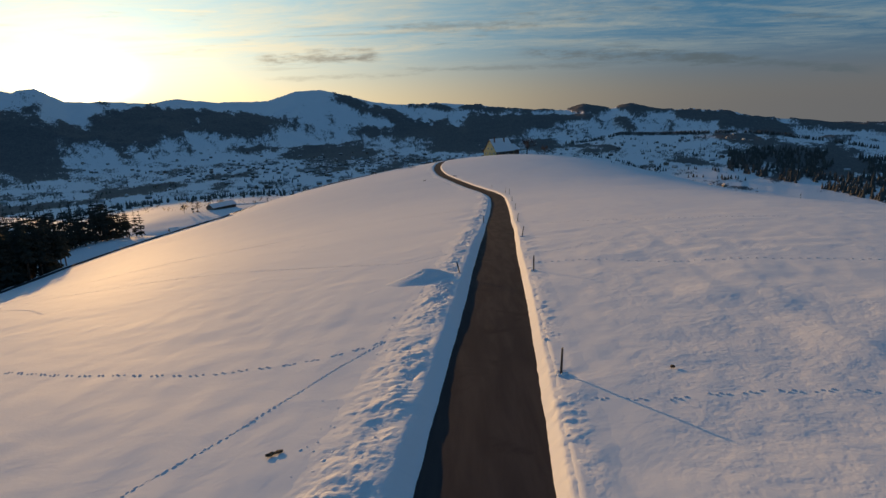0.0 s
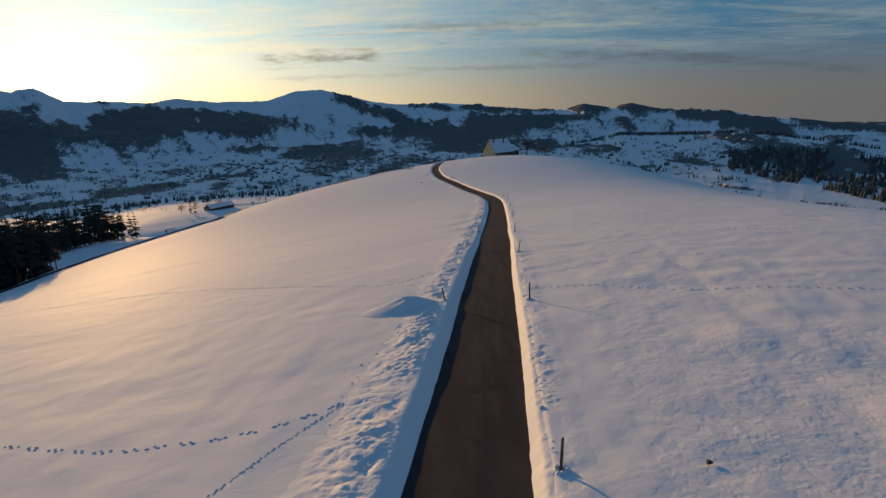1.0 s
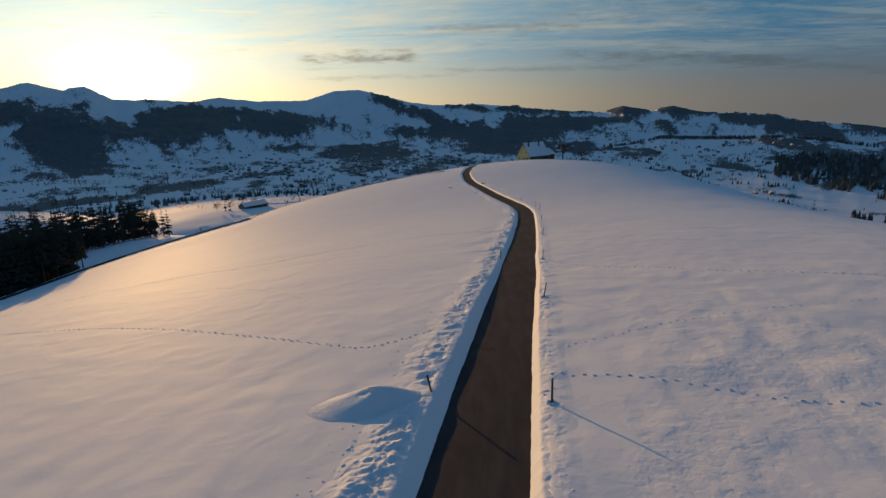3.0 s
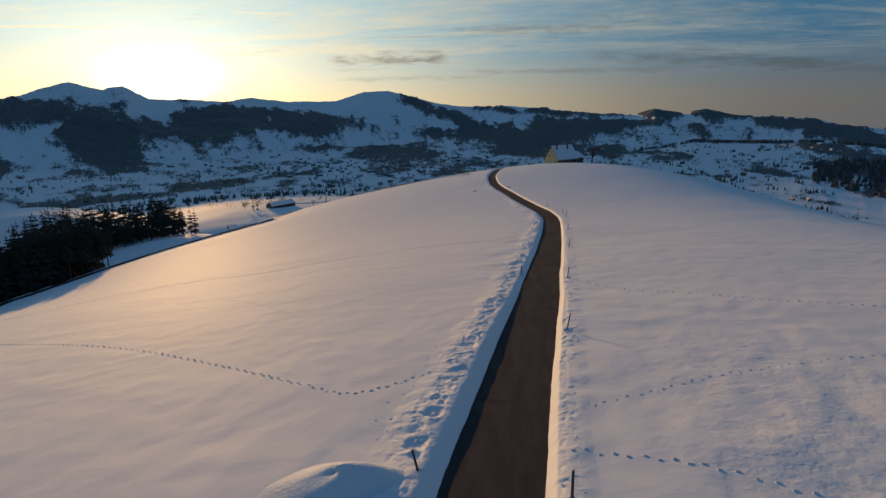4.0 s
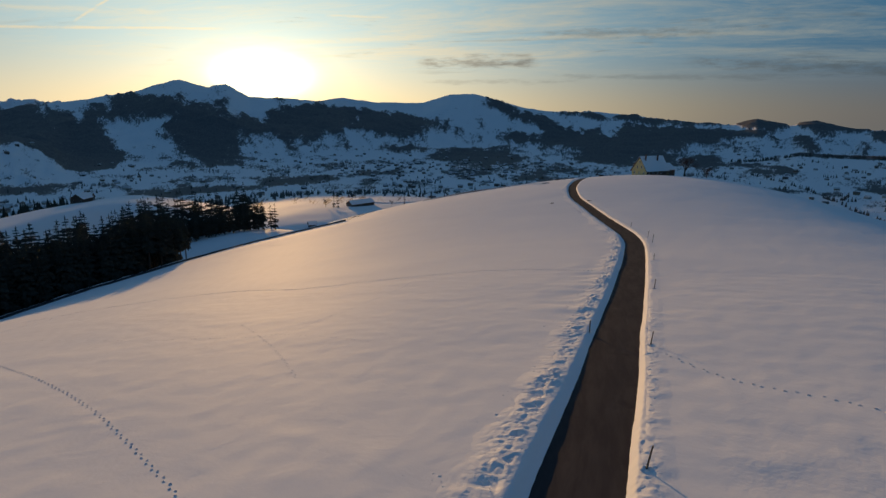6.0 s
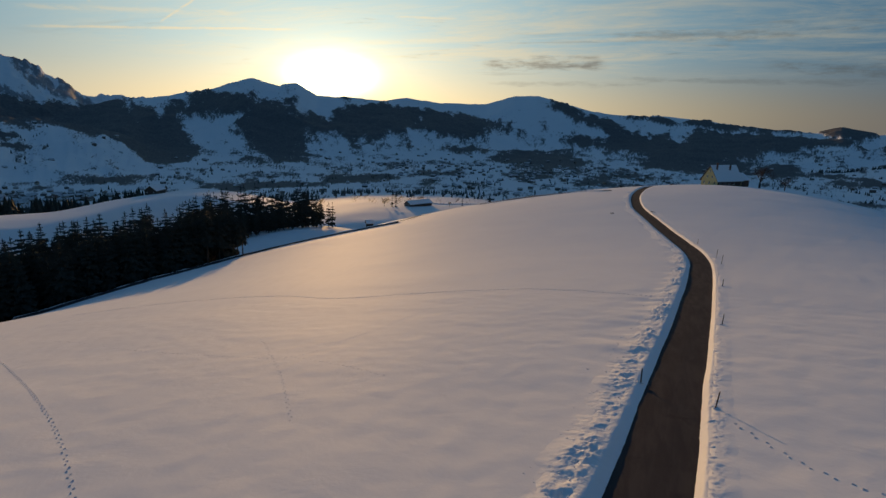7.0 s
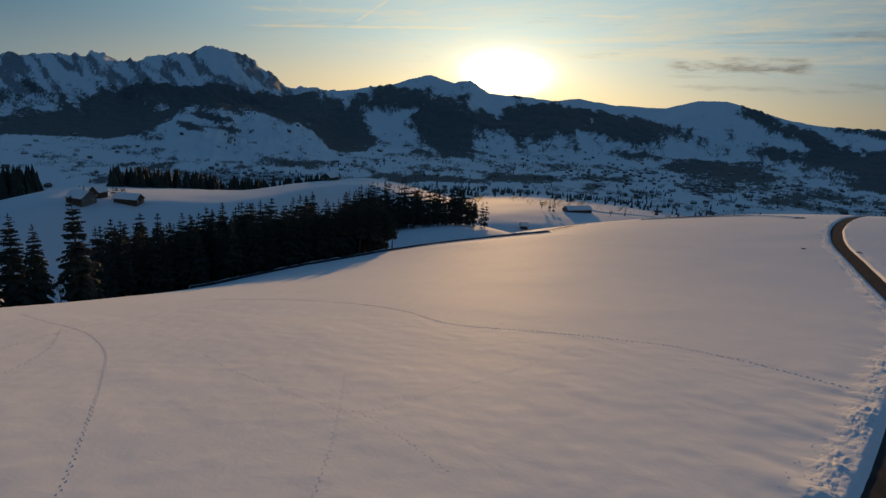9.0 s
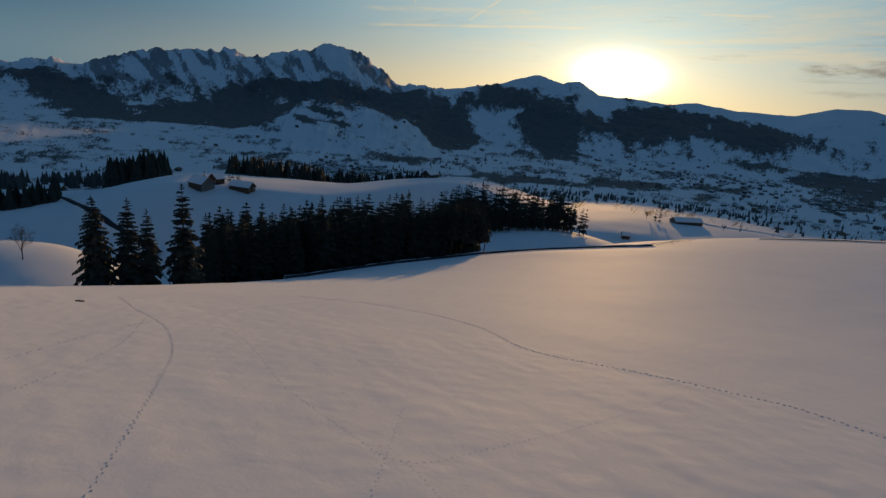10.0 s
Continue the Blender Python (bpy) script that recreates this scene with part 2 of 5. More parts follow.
def fbm(x, y, size, octaves=4, seed=0, gain=0.5):
    """Fractal noise from -1 to 1; size: metres of its largest forms."""
    x, y = np.asarray(x, float), np.asarray(y, float)
    total, amp, norm = np.zeros(np.broadcast(x, y).shape), 1.0, 0.0
    for k in range(octaves):
        ca, sa = math.cos(0.6 * k), math.sin(0.6 * k)
        u, v = (ca * x - sa * y) / size, (sa * x + ca * y) / size
        total += amp * (2 * value_noise(u + 3.7 * k, v - 5.3 * k, seed + k) - 1)
        norm += amp
        amp, size = amp * gain, size / 2
    return total / norm


def ridged(x, y, size, octaves=4, seed=0):
    total, amp, norm = 0.0, 1.0, 0.0
    for k in range(octaves):
        total = total + amp * (1 - np.abs(fbm(x, y, size, 1, seed + 11 * k)) * 2)
        norm, amp, size = norm + amp, amp * 0.55, size / 2.1
    return total / norm


def step(v, lo, hi):
    t = np.clip((np.asarray(v, float) - lo) / (hi - lo), 0, 1)
    return t * t * (3 - 2 * t)


HILL = (-4.739, 9.642, -12.072, 11.974, 1.569, 4.39, 5.179, -0.285, -3.61, 0.263, 1.733, -0.853, -6.116, -0.428, -1.873)


def hill(x, y):
    """The open hill that the road runs over."""
    x, y = np.asarray(x, float), np.asarray(y, float) - 60.0
    u, v = 2.2 * np.tanh(x / 220), 2.2 * np.tanh(y / 220)
    x, y = x / 100, y / 100
    terms = [np.ones_like(x), x, y, -x * x, -y * y, x * y]
    terms += [u ** i * v ** j for i in range(5) for j in range(5 - i) if 3 <= i + j <= 4]
    return sum(c * t for c, t in zip(HILL, terms))


ROAD_Y = (-60, -30, 0, 11, 18.5, 26, 36, 50, 60.5, 68, 80, 100, 120, 134, 145, 162, 182, 200, 227, 245, 260, 283, 310, 345, 400)
ROAD_X = (-6.0, -3.0, 0.1, 1.12, 1.83, 2.5, 3.3, 4.5, 5.5, 6.05, 7.1, 8.7, 10.1, 10.7, 10.2, 7.8, 4.4, 1.3, -3.6, -5.5, -6.5, -6.7, -5.6, -2.0, 6.0)


def _spline(px, py):
    px, py = np.array(px, float), np.array(py, float)
    slope = np.gradient(py, px)

    def at(v):
        v = np.asarray(v, float)
        k = np.clip(np.searchsorted(px, v) - 1, 0, len(px) - 2)
        h = px[k + 1] - px[k]
        t = (v - px[k]) / h
        return ((2 * t ** 3 - 3 * t ** 2 + 1) * py[k] + (t ** 3 - 2 * t ** 2 + t) * h * slope[k]
                + (-2 * t ** 3 + 3 * t ** 2) * py[k + 1] + (t ** 3 - t ** 2) * h * slope[k + 1])
    return at


road_x = _spline(ROAD_Y, ROAD_X)


def road_side(x, y):
    """Metres to the right of the road's middle line."""
    y = np.asarray(y, float)
    lean = (road_x(y + 0.5) - road_x(y - 0.5))
    return (x - road_x(y)) / np.sqrt(1 + lean * lean)


# crests: compass bearing from the hub and height above the hilltop, then distance, front depth, back depth, roughness
CRESTS = {
    "alps": ((-115, -92, -84.8, -81.1, -80.2, -76.5, -74.2, -71.5, -69.0, -68.1, -66.4, -63.5, -60.4, -59.2, -57.1, -54.9, -52.9, -50.5, -48.5, -44, -38),
             (-41, -31, -26, 49, -2, 113, 163, 197, 203, 245, 180, 240, 305, 352, 345, 219, 112, 105, 95, 61, -92), 4750, 2200, 120, 30),
    "sun_ridge": ((-58, -53, -49.8, -47.7, -43.5, -41.4, -39.1, -37.0, -35.4, -33.5, -29.7, -25.4, -18.8, -15.5, -13.3, -9, -4),
                  (-120, 10, 62, 82, 136, 186, 222, 186, 203, 129, 124, 101, 35, -29, -78, -120, -165), 3950, 1750, 500, 16),
    "round_peak": ((-34, -28.1, -25.0, -21.8, -17.4, -14.8, -12.5, -8.6, -7.4, -5.4, -1.0, 3.4, 7.7, 12, 20),
                   (85, 125, 162, 128, 134, 192, 204, 125, 98, 76, 76, 43, -5, -43, -86), 4700, 1500, 150, 11),
    "far_hills": ((-16, -8, 0, 5, 7.7, 10.9, 12.7, 15.1, 17.0, 19.6, 23.4, 25.2, 27.0, 29.9, 33.1, 36.4, 45, 60),
                  (-165, -100, -30, -10, -2, -10, 24, -9, 15, -31, -40, -44, -91, -110, -145, -165, -160, -150), 4300, 1900, 500, 9),
    "plateau": ((2.0, 7.0, 11.5, 16.0, 20.9, 25.5, 29.7, 33.6, 36.1, 45, 60),
                (-168, -168, -158, -112, -116, -114, -126, -148, -166, -168, -168), 2700, 1650, 500, 3),
    "foot_snow": ((-74, -66, -62.8, -60.8, -57.7, -53.4, -49.5, -46.6, -42), (-165, -160, -120, -51, -21, -43, -83, -140, -165), 2400, 1000, 900, 18),
    "foot_left": ((-120, -95, -84.1, -81.3, -78.6, -74.4, -68), (-154, -154, -155, -156, -158, -162, -165), 1750, 700, 700, 4),
    "meadow": ((-110, -90, -76.6, -72.8, -68.6, -64.3, -57.7, -53.5, -46.3, -38.5, -32, -25), (-95, -92, -90, -84, -72, -62, -61.5, -62, -63, -70, -92, -130), 455, 190, 620, 1.5),
    "spur": ((-44, -38, -33, -28, -22, -16, -11, -6), (-140, -112, -101, -94, -92, -94, -104, -135), 640, 300, 950, 2),
}


def broken_line(bearing, height):
    return lambda az: np.interp(az, bearing, height)


crest_lines = {key: (broken_line if c[2] > 1000 else _spline)(c[0], c[1]) for key, c in CRESTS.items()}


def part_heights(x, y):
    """Height of each far form, and how far up its slope a place lies (0 foot to 1 crest)."""
    dx, dy = x - HUB[0], y - HUB[1]
    r, az = np.hypot(dx, dy), np.degrees(np.arctan2(dx, dy))
    forms = {}
    for key, (bearing, height, dist, front, rear, rough) in CRESTS.items():
        inside = np.clip(az, bearing[0], bearing[-1])
        top = crest_lines[key](inside)
        wob = dist * (1 + 0.03 * fbm(az, az * 0, 9, 3, 5)) if dist > 1000 else dist
        wob = wob * (1 + 0.35 * step(-az, 52, 40)) if key == "meadow" else wob
        d = np.where(r < wob, (wob - r) / front, (r - wob) / rear)
        up = np.clip(1 - d, 0, 1)
        if key == "alps":
            rise = up ** 1.75
        else:
            rise = up ** 1.25 * (1 - 0.25 * up) / 0.75 if dist > 1000 else up * up * (3 - 2 * up)
        floor = -168.0
        bulk = floor + (top - floor) * rise
        if dist > 1000:
            # gullies and spurs that run down from the crest, and a broken skyline
            gully = ridged(az * 40, r * 0.16, 190, 4, 3 + dist % 7) - 0.5
            wild = ridged(x, y, dist * 0.07, 5, 5 + dist % 5) - 0.5
            bulk = bulk + rough * (5.5 * gully + 4.0 * wild) * rise * (1.03 - rise)
            bulk = bulk + rough * 0.75 * fbm(az * 40, r * 0.12, 60, 5, 2, 0.65) * rise
            if key == "alps":
                bulk = bulk + 30 * (ridged(az * 40, r * 0.05, 40, 4, 31) - 0.35) * rise ** 2
        else:
            bulk = bulk + rough * fbm(x, y, 90, 3, 2) * rise
        out = np.maximum(bearing[0] - az, az - bearing[-1])
        bulk = bulk - np.clip(out, 0, None) * dist * 0.012
        forms[key] = (bulk, rise)
    return forms, r, az


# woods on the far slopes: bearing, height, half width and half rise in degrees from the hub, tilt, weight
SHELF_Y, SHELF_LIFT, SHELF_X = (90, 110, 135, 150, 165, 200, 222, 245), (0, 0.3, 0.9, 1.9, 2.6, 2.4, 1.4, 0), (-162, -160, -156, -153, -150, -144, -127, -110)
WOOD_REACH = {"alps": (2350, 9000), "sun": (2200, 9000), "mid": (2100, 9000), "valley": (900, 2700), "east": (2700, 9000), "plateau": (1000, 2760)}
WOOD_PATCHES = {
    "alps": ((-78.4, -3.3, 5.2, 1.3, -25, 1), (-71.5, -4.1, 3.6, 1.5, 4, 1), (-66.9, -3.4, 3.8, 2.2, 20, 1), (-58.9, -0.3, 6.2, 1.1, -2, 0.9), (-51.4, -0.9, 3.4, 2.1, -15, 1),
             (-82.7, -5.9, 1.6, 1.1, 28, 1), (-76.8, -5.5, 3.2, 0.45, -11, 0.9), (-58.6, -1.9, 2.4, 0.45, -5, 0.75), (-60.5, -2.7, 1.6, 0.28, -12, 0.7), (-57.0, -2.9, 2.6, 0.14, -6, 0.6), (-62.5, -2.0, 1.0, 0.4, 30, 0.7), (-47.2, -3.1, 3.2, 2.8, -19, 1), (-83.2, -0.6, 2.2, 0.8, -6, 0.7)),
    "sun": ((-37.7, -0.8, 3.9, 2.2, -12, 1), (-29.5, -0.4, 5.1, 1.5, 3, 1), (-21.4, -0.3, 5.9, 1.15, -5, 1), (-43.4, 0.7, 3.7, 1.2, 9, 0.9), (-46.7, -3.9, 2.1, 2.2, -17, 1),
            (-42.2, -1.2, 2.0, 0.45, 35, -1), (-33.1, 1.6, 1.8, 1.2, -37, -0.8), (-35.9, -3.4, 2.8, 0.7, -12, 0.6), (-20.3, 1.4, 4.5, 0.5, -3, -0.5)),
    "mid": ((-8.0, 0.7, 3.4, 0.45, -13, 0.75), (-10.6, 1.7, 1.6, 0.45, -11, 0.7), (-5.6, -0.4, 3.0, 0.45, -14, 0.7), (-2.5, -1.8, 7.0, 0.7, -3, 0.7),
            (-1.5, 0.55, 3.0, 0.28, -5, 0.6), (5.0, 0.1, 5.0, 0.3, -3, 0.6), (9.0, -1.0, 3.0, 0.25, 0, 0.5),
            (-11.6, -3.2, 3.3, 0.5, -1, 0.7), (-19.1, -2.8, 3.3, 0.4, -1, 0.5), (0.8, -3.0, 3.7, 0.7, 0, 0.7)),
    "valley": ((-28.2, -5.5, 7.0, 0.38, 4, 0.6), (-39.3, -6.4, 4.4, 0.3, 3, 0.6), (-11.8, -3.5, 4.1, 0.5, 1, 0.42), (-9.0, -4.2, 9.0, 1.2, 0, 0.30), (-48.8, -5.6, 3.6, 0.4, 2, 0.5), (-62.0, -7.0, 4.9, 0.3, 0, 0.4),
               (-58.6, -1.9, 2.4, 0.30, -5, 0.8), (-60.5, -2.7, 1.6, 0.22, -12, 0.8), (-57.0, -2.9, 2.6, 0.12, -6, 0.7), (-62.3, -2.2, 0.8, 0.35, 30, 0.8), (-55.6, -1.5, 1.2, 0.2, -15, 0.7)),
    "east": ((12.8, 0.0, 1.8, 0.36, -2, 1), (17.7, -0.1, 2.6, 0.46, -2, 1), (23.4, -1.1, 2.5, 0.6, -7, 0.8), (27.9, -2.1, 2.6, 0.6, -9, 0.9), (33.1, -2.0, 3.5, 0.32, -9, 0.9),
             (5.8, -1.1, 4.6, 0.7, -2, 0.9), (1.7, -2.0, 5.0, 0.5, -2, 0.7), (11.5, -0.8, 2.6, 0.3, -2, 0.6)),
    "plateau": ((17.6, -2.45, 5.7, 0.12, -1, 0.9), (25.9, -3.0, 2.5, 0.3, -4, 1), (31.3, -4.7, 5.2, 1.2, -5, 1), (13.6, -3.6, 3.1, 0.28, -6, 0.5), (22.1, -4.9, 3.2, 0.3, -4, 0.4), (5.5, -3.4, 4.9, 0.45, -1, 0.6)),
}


def land(x, y, with_cover=False):
    x, y = np.asarray(x, float), np.asarray(y, float)
    forms, r, az = part_heights(x, y)
    near = hill(x, y)
    near = near + 0.14 * fbm(x, y, 16, 3, 9) + 0.042 * fbm(x * 0.5 + y * 0.25, y, 3.0, 3, 4) + 0.034 * fbm(x, y, 1.1, 2, 5)
    # crusted, trodden snow and a soft sledge trough on the near field
    crust = np.exp(-((x - 15) / 8) ** 2 - ((y - 33) / 17) ** 2)
    near = near + crust * (0.055 * fbm(x, y, 1.7, 3, 88) + 0.05 * fbm(x, y, 4.5, 2, 89))
    trough = (x - 16.2) - (y - 43.7) * 0.175
    near = near - 0.03 * np.exp(-(trough / 0.5) ** 2) * step(y, 24, 30) * (1 - step(y, 46, 52))
    # soft drifts on the near field
    for mx, my, half, tall in ((13.6, 17.6, 1.35, 0.20), (12.2, 24.6, 1.2, 0.13), (19.0, 21.0, 1.9, 0.15), (16.4, 13.2, 1.2, 0.11)):
        near = near + tall * np.exp(-((x - mx) / half) ** 2 - ((y - my) / (1.3 * half)) ** 2)
    # wind-drifted ripples beside the upper road
    beside = road_side(x, np.clip(y, -58, 398))
    ripples = step(-beside, 2.2, 3.2) * (1 - step(-beside, 5.0, 9.0)) * step(y, 60, 85) * (1 - step(y, 165, 195))
    near = near + 0.20 * ripples * fbm(x * 0.30, y + 0.2 * x, 2.3, 2, 47)
    # the shelf along which the lower lane skirts the wood
    shelf = np.interp(y, SHELF_Y, SHELF_LIFT) * np.exp(-((x - np.interp(y, SHELF_Y, SHELF_X)) / 30) ** 2)
    near = near + shelf
    valley = -168 + 10 * fbm(x, y, 700, 3, 1) + 4 * fbm(x, y, 160, 3, 6)
    # a low knoll below the brow, where the young trees stand
    knoll = -46.5 - 20 * (((x + 212) / 62) ** 2 + ((y - 62) / 46) ** 2) + 0.8 * fbm(x, y, 30, 3, 14)
    # and a bench that carries the lower wood
    bench = -64.5 + 0.10 * (x + 214) - 14 * (((x + 226) / 75) ** 2 + ((y - 345) / 62) ** 2) + 0.8 * fbm(x, y, 30, 3, 16)
    for extra in (knoll, bench):
        near = np.where(r < 150, near, np.maximum(near, extra) + 0.6 * np.exp(-((near - extra) / 2.0) ** 2))
    stack = np.stack([near, valley] + [v[0] for v in forms.values()])
    soft = 1.2 + 5.0 * step(r, 150, 900)
    peak = stack.max(0)
    z = peak + soft * np.log(np.exp((stack - peak) / soft).sum(0))
    z = z - soft * np.log(2) * step(valley, peak - 3 * soft, peak) * 0.5
    if not with_cover:
        return z
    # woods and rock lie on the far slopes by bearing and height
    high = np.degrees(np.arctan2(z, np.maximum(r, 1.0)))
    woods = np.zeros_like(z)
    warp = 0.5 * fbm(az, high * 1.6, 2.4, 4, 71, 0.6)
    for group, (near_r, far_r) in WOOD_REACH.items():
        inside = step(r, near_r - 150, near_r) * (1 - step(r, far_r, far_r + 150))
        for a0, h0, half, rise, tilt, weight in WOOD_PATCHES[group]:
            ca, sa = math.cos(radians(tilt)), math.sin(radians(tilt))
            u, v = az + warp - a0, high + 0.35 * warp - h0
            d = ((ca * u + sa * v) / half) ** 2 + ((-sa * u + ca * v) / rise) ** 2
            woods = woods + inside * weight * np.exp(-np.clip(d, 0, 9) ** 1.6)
    slope_noise = fbm(az + 0.55 * high, high * 0.75, 1.3, 5, 21, 0.64)
    floor_noise = fbm(az, high * 5.0, 2.2, 5, 44, 0.62)
    on_floor = 1 - step(z, -150, -118)
    scatter = 0.62 * slope_noise * (1 - on_floor) + 0.80 * floor_noise * on_floor
    base_cover = 0.06 + 0.16 * (1 - on_floor) * (1 - step(high, -1.6, 0.2)) + 0.20 * on_floor + 0.10 * np.exp(-((az - 2) / 12) ** 2) * on_floor
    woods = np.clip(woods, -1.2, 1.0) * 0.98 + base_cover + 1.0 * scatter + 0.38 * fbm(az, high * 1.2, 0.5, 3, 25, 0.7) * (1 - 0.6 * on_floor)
    # low wooded hills and hedged fields towards the plain
    woods = woods + 0.22 * step(az, -10, 0) * step(high, -3.5, -1.5) * (1 + 2.0 * fbm(az, high * 4.0, 1.8, 4, 57, 0.6))
    up = forms["alps"][1]
    on_alps = (forms["alps"][0] >= peak - 1) * step(up, 0.05, 0.30)
    woods = woods - 0.9 * on_alps * step(up + 0.22 * slope_noise, 0.58, 0.74)
    woods = woods + 0.30 * on_alps * (1 - step(up, 0.45, 0.62))
    cut = ridged(az + 0.7 * high, high * 0.45, 1.3, 5, 8)
    rock = on_alps * (0.98 + 1.5 * (cut - 0.5) + 0.8 * slope_noise) * step(up, 0.22, 0.46)
    rock = rock + 0.45 * step(forms["round_peak"][1], 0.75, 0.97) * step(slope_noise, 0.0, 0.5) * (forms["round_peak"][0] >= peak - 1)
    woods = woods * step(r, 620, 860)
    return z, np.clip(woods, 0, 1), np.clip(rock, 0, 1), high, az


def ground(x, y):
    """Height of the ground at one place."""
    return float(land(np.array([x]), np.array([y]))[0])


# ================= meshes from arrays, parts and things =================
def grid_mesh(name, points, rows, cols, closed=False):
    """A mesh of quads from rows x cols points."""
    mesh = bpy.data.meshes.new(name)
    i, j = np.meshgrid(np.arange(rows - 1), np.arange(cols if closed else cols - 1), indexing="ij")
    k = (j + 1) % cols
    quads = np.stack([i * cols + j, i * cols + k, (i + 1) * cols + k, (i + 1) * cols + j], -1).reshape(-1, 4)
    mesh.vertices.add(rows * cols)
    mesh.vertices.foreach_set("co", np.ascontiguousarray(points, dtype=np.float32).ravel())
    mesh.loops.add(quads.size)
    mesh.loops.foreach_set("vertex_index", quads.ravel().astype(np.int32))
    mesh.polygons.add(len(quads))
    mesh.polygons.foreach_set("loop_start", np.arange(0, quads.size, 4, dtype=np.int32))
    mesh.polygons.foreach_set("use_smooth", np.ones(len(quads), dtype=bool))
    mesh.update(calc_edges=True)
    mesh.validate()
    return mesh


def poly_mesh(name, verts, faces, material, smooth=False):
    mesh = bpy.data.meshes.new(name)
    mesh.from_pydata([tuple(map(float, v)) for v in verts], [], faces)
    mesh.materials.append(material)
    if smooth:
        mesh.polygons.foreach_set("use_smooth", np.ones(len(mesh.polygons), dtype=bool))
    mesh.update()
    return mesh


def part(name, bm, material, parent, label=""):
    """Links a bmesh as one mesh object under a thing or a part."""
    mesh = bpy.data.meshes.new(name)
    bm.to_mesh(mesh)
    bm.free()
    mesh.materials.append(material)
    ob = new(name, mesh)
    ob.parent = parent
    return tagged(ob, label)


def box(bm, x0, x1, y0, y1, z0, z1):
    made = bmesh.ops.create_cube(bm, size=1.0)["verts"]
    for v in made:
        v.co = Vector(((x0 + x1) / 2 + v.co.x * (x1 - x0), (y0 + y1) / 2 + v.co.y * (y1 - y0), (z0 + z1) / 2 + v.co.z * (z1 - z0)))
    return made


def prism(bm, corners, depth):
    """A solid from a flat outline and the way it is thick."""
    depth = Vector(depth)
    low = [bm.verts.new(Vector(c)) for c in corners]
    high = [bm.verts.new(Vector(c) + depth) for c in corners]
    bm.faces.new(low)
    bm.faces.new(high[::-1])
    for a in range(len(low)):
        b = (a + 1) % len(low)
        bm.faces.new((low[b], low[a], high[a], high[b]))
    bmesh.ops.recalc_face_normals(bm, faces=bm.faces[:])


def base(name, x, y, z, turn=0.0):
    ob = new(name)
    ob.matrix_world = pose(x, y, z, 0, 0, turn)
    return ob


# ================= ground, road and ploughed banks =================
def build_ground():
    bearing = np.concatenate([np.arange(-108, 58, 0.17), np.arange(58, 252, 2.4)])
    rings = np.concatenate([np.linspace(0.5, 30, 16), np.arange(30.5, 135, 0.5), np.geomspace(135.5, 2300, 190), np.linspace(2316, 4940, 165)])
    rr, aa = np.meshgrid(rings, np.radians(bearing), indexing="ij")
    x, y = HUB[0] + rr * np.sin(aa), HUB[1] + rr * np.cos(aa)
    z, woods, rock, high, around = land(x, y, True)
    # the strip below the road and its banks lies lower
    side = np.abs(road_side(x, np.clip(y, -58, 398)) + 0.6)
    z = z - 0.9 * (1 - step(side, 2.1, 2.6)) * step(-y, -360, -340)
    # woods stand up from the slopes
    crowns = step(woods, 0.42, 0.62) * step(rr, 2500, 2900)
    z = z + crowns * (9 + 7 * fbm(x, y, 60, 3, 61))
    mesh = grid_mesh("ground", np.stack([x, y, z], -1), len(rings), len(bearing), closed=True)
    crust = step(side, 4.0, 5.5) * step(x, 3, 6) * np.exp(-((y - 26) / 30) ** 4) * np.clip(0.5 + 1.3 * fbm(x, y, 7.0, 3, 88) + 0.35 * np.exp(-((x - 14) / 7) ** 2), 0, 1)
    crust = crust + 0.10 * np.clip(0.3 + fbm(x, y, 20.0, 3, 90), 0, 1) * (1 - step(rr, 120, 200))
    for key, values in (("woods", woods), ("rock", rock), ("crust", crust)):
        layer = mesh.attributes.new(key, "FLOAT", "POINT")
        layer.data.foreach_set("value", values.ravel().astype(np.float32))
    lie = mesh.attributes.new("lie", "FLOAT_VECTOR", "POINT")
    lie.data.foreach_set("vector", np.stack([around, high, 0 * high], -1).ravel().astype(np.float32))
    mesh.materials.append(LAND)
    tagged(new("ground", mesh), "snow-covered hill, valley and wooded mountains at sunset", "ground", kind="structure")


def road_rows():
    ys, y = [-32.0], -32.0
    while y < 360:
        y += 0.07 if 5 < y < 42 else 0.10 if 5 < y < 70 else (0.5 if y < 5 else 0.10 + 0.010 * (y - 70))
        ys.append(y)
    return np.array(ys)


def road_frame(ys):
    x = road_x(ys)
    lean = road_x(ys + 0.5) - road_x(ys - 0.5)
    norm = np.sqrt(1 + lean ** 2)
    return x, 1 / norm, -lean / norm      # middle, and the way to the right


def build_road():
    ys = road_rows()[::4]
    x, rx, ry = road_frame(ys)
    u = np.linspace(-1.75, 1.75, 9)
    px, py = x[:, None] + rx[:, None] * u, ys[:, None] + ry[:, None] * u
    mid = hill(x, ys)[:, None]
    pz = mid - 0.33 + 0.05 * u - 0.012 * np.abs(u)
    mesh = grid_mesh("road", np.stack([px, py, pz], -1), len(ys), len(u))
    mesh.materials.append(ASPHALT)
    tagged(new("road", mesh), "narrow cleared asphalt lane, dark and damp", "road", kind="structure")


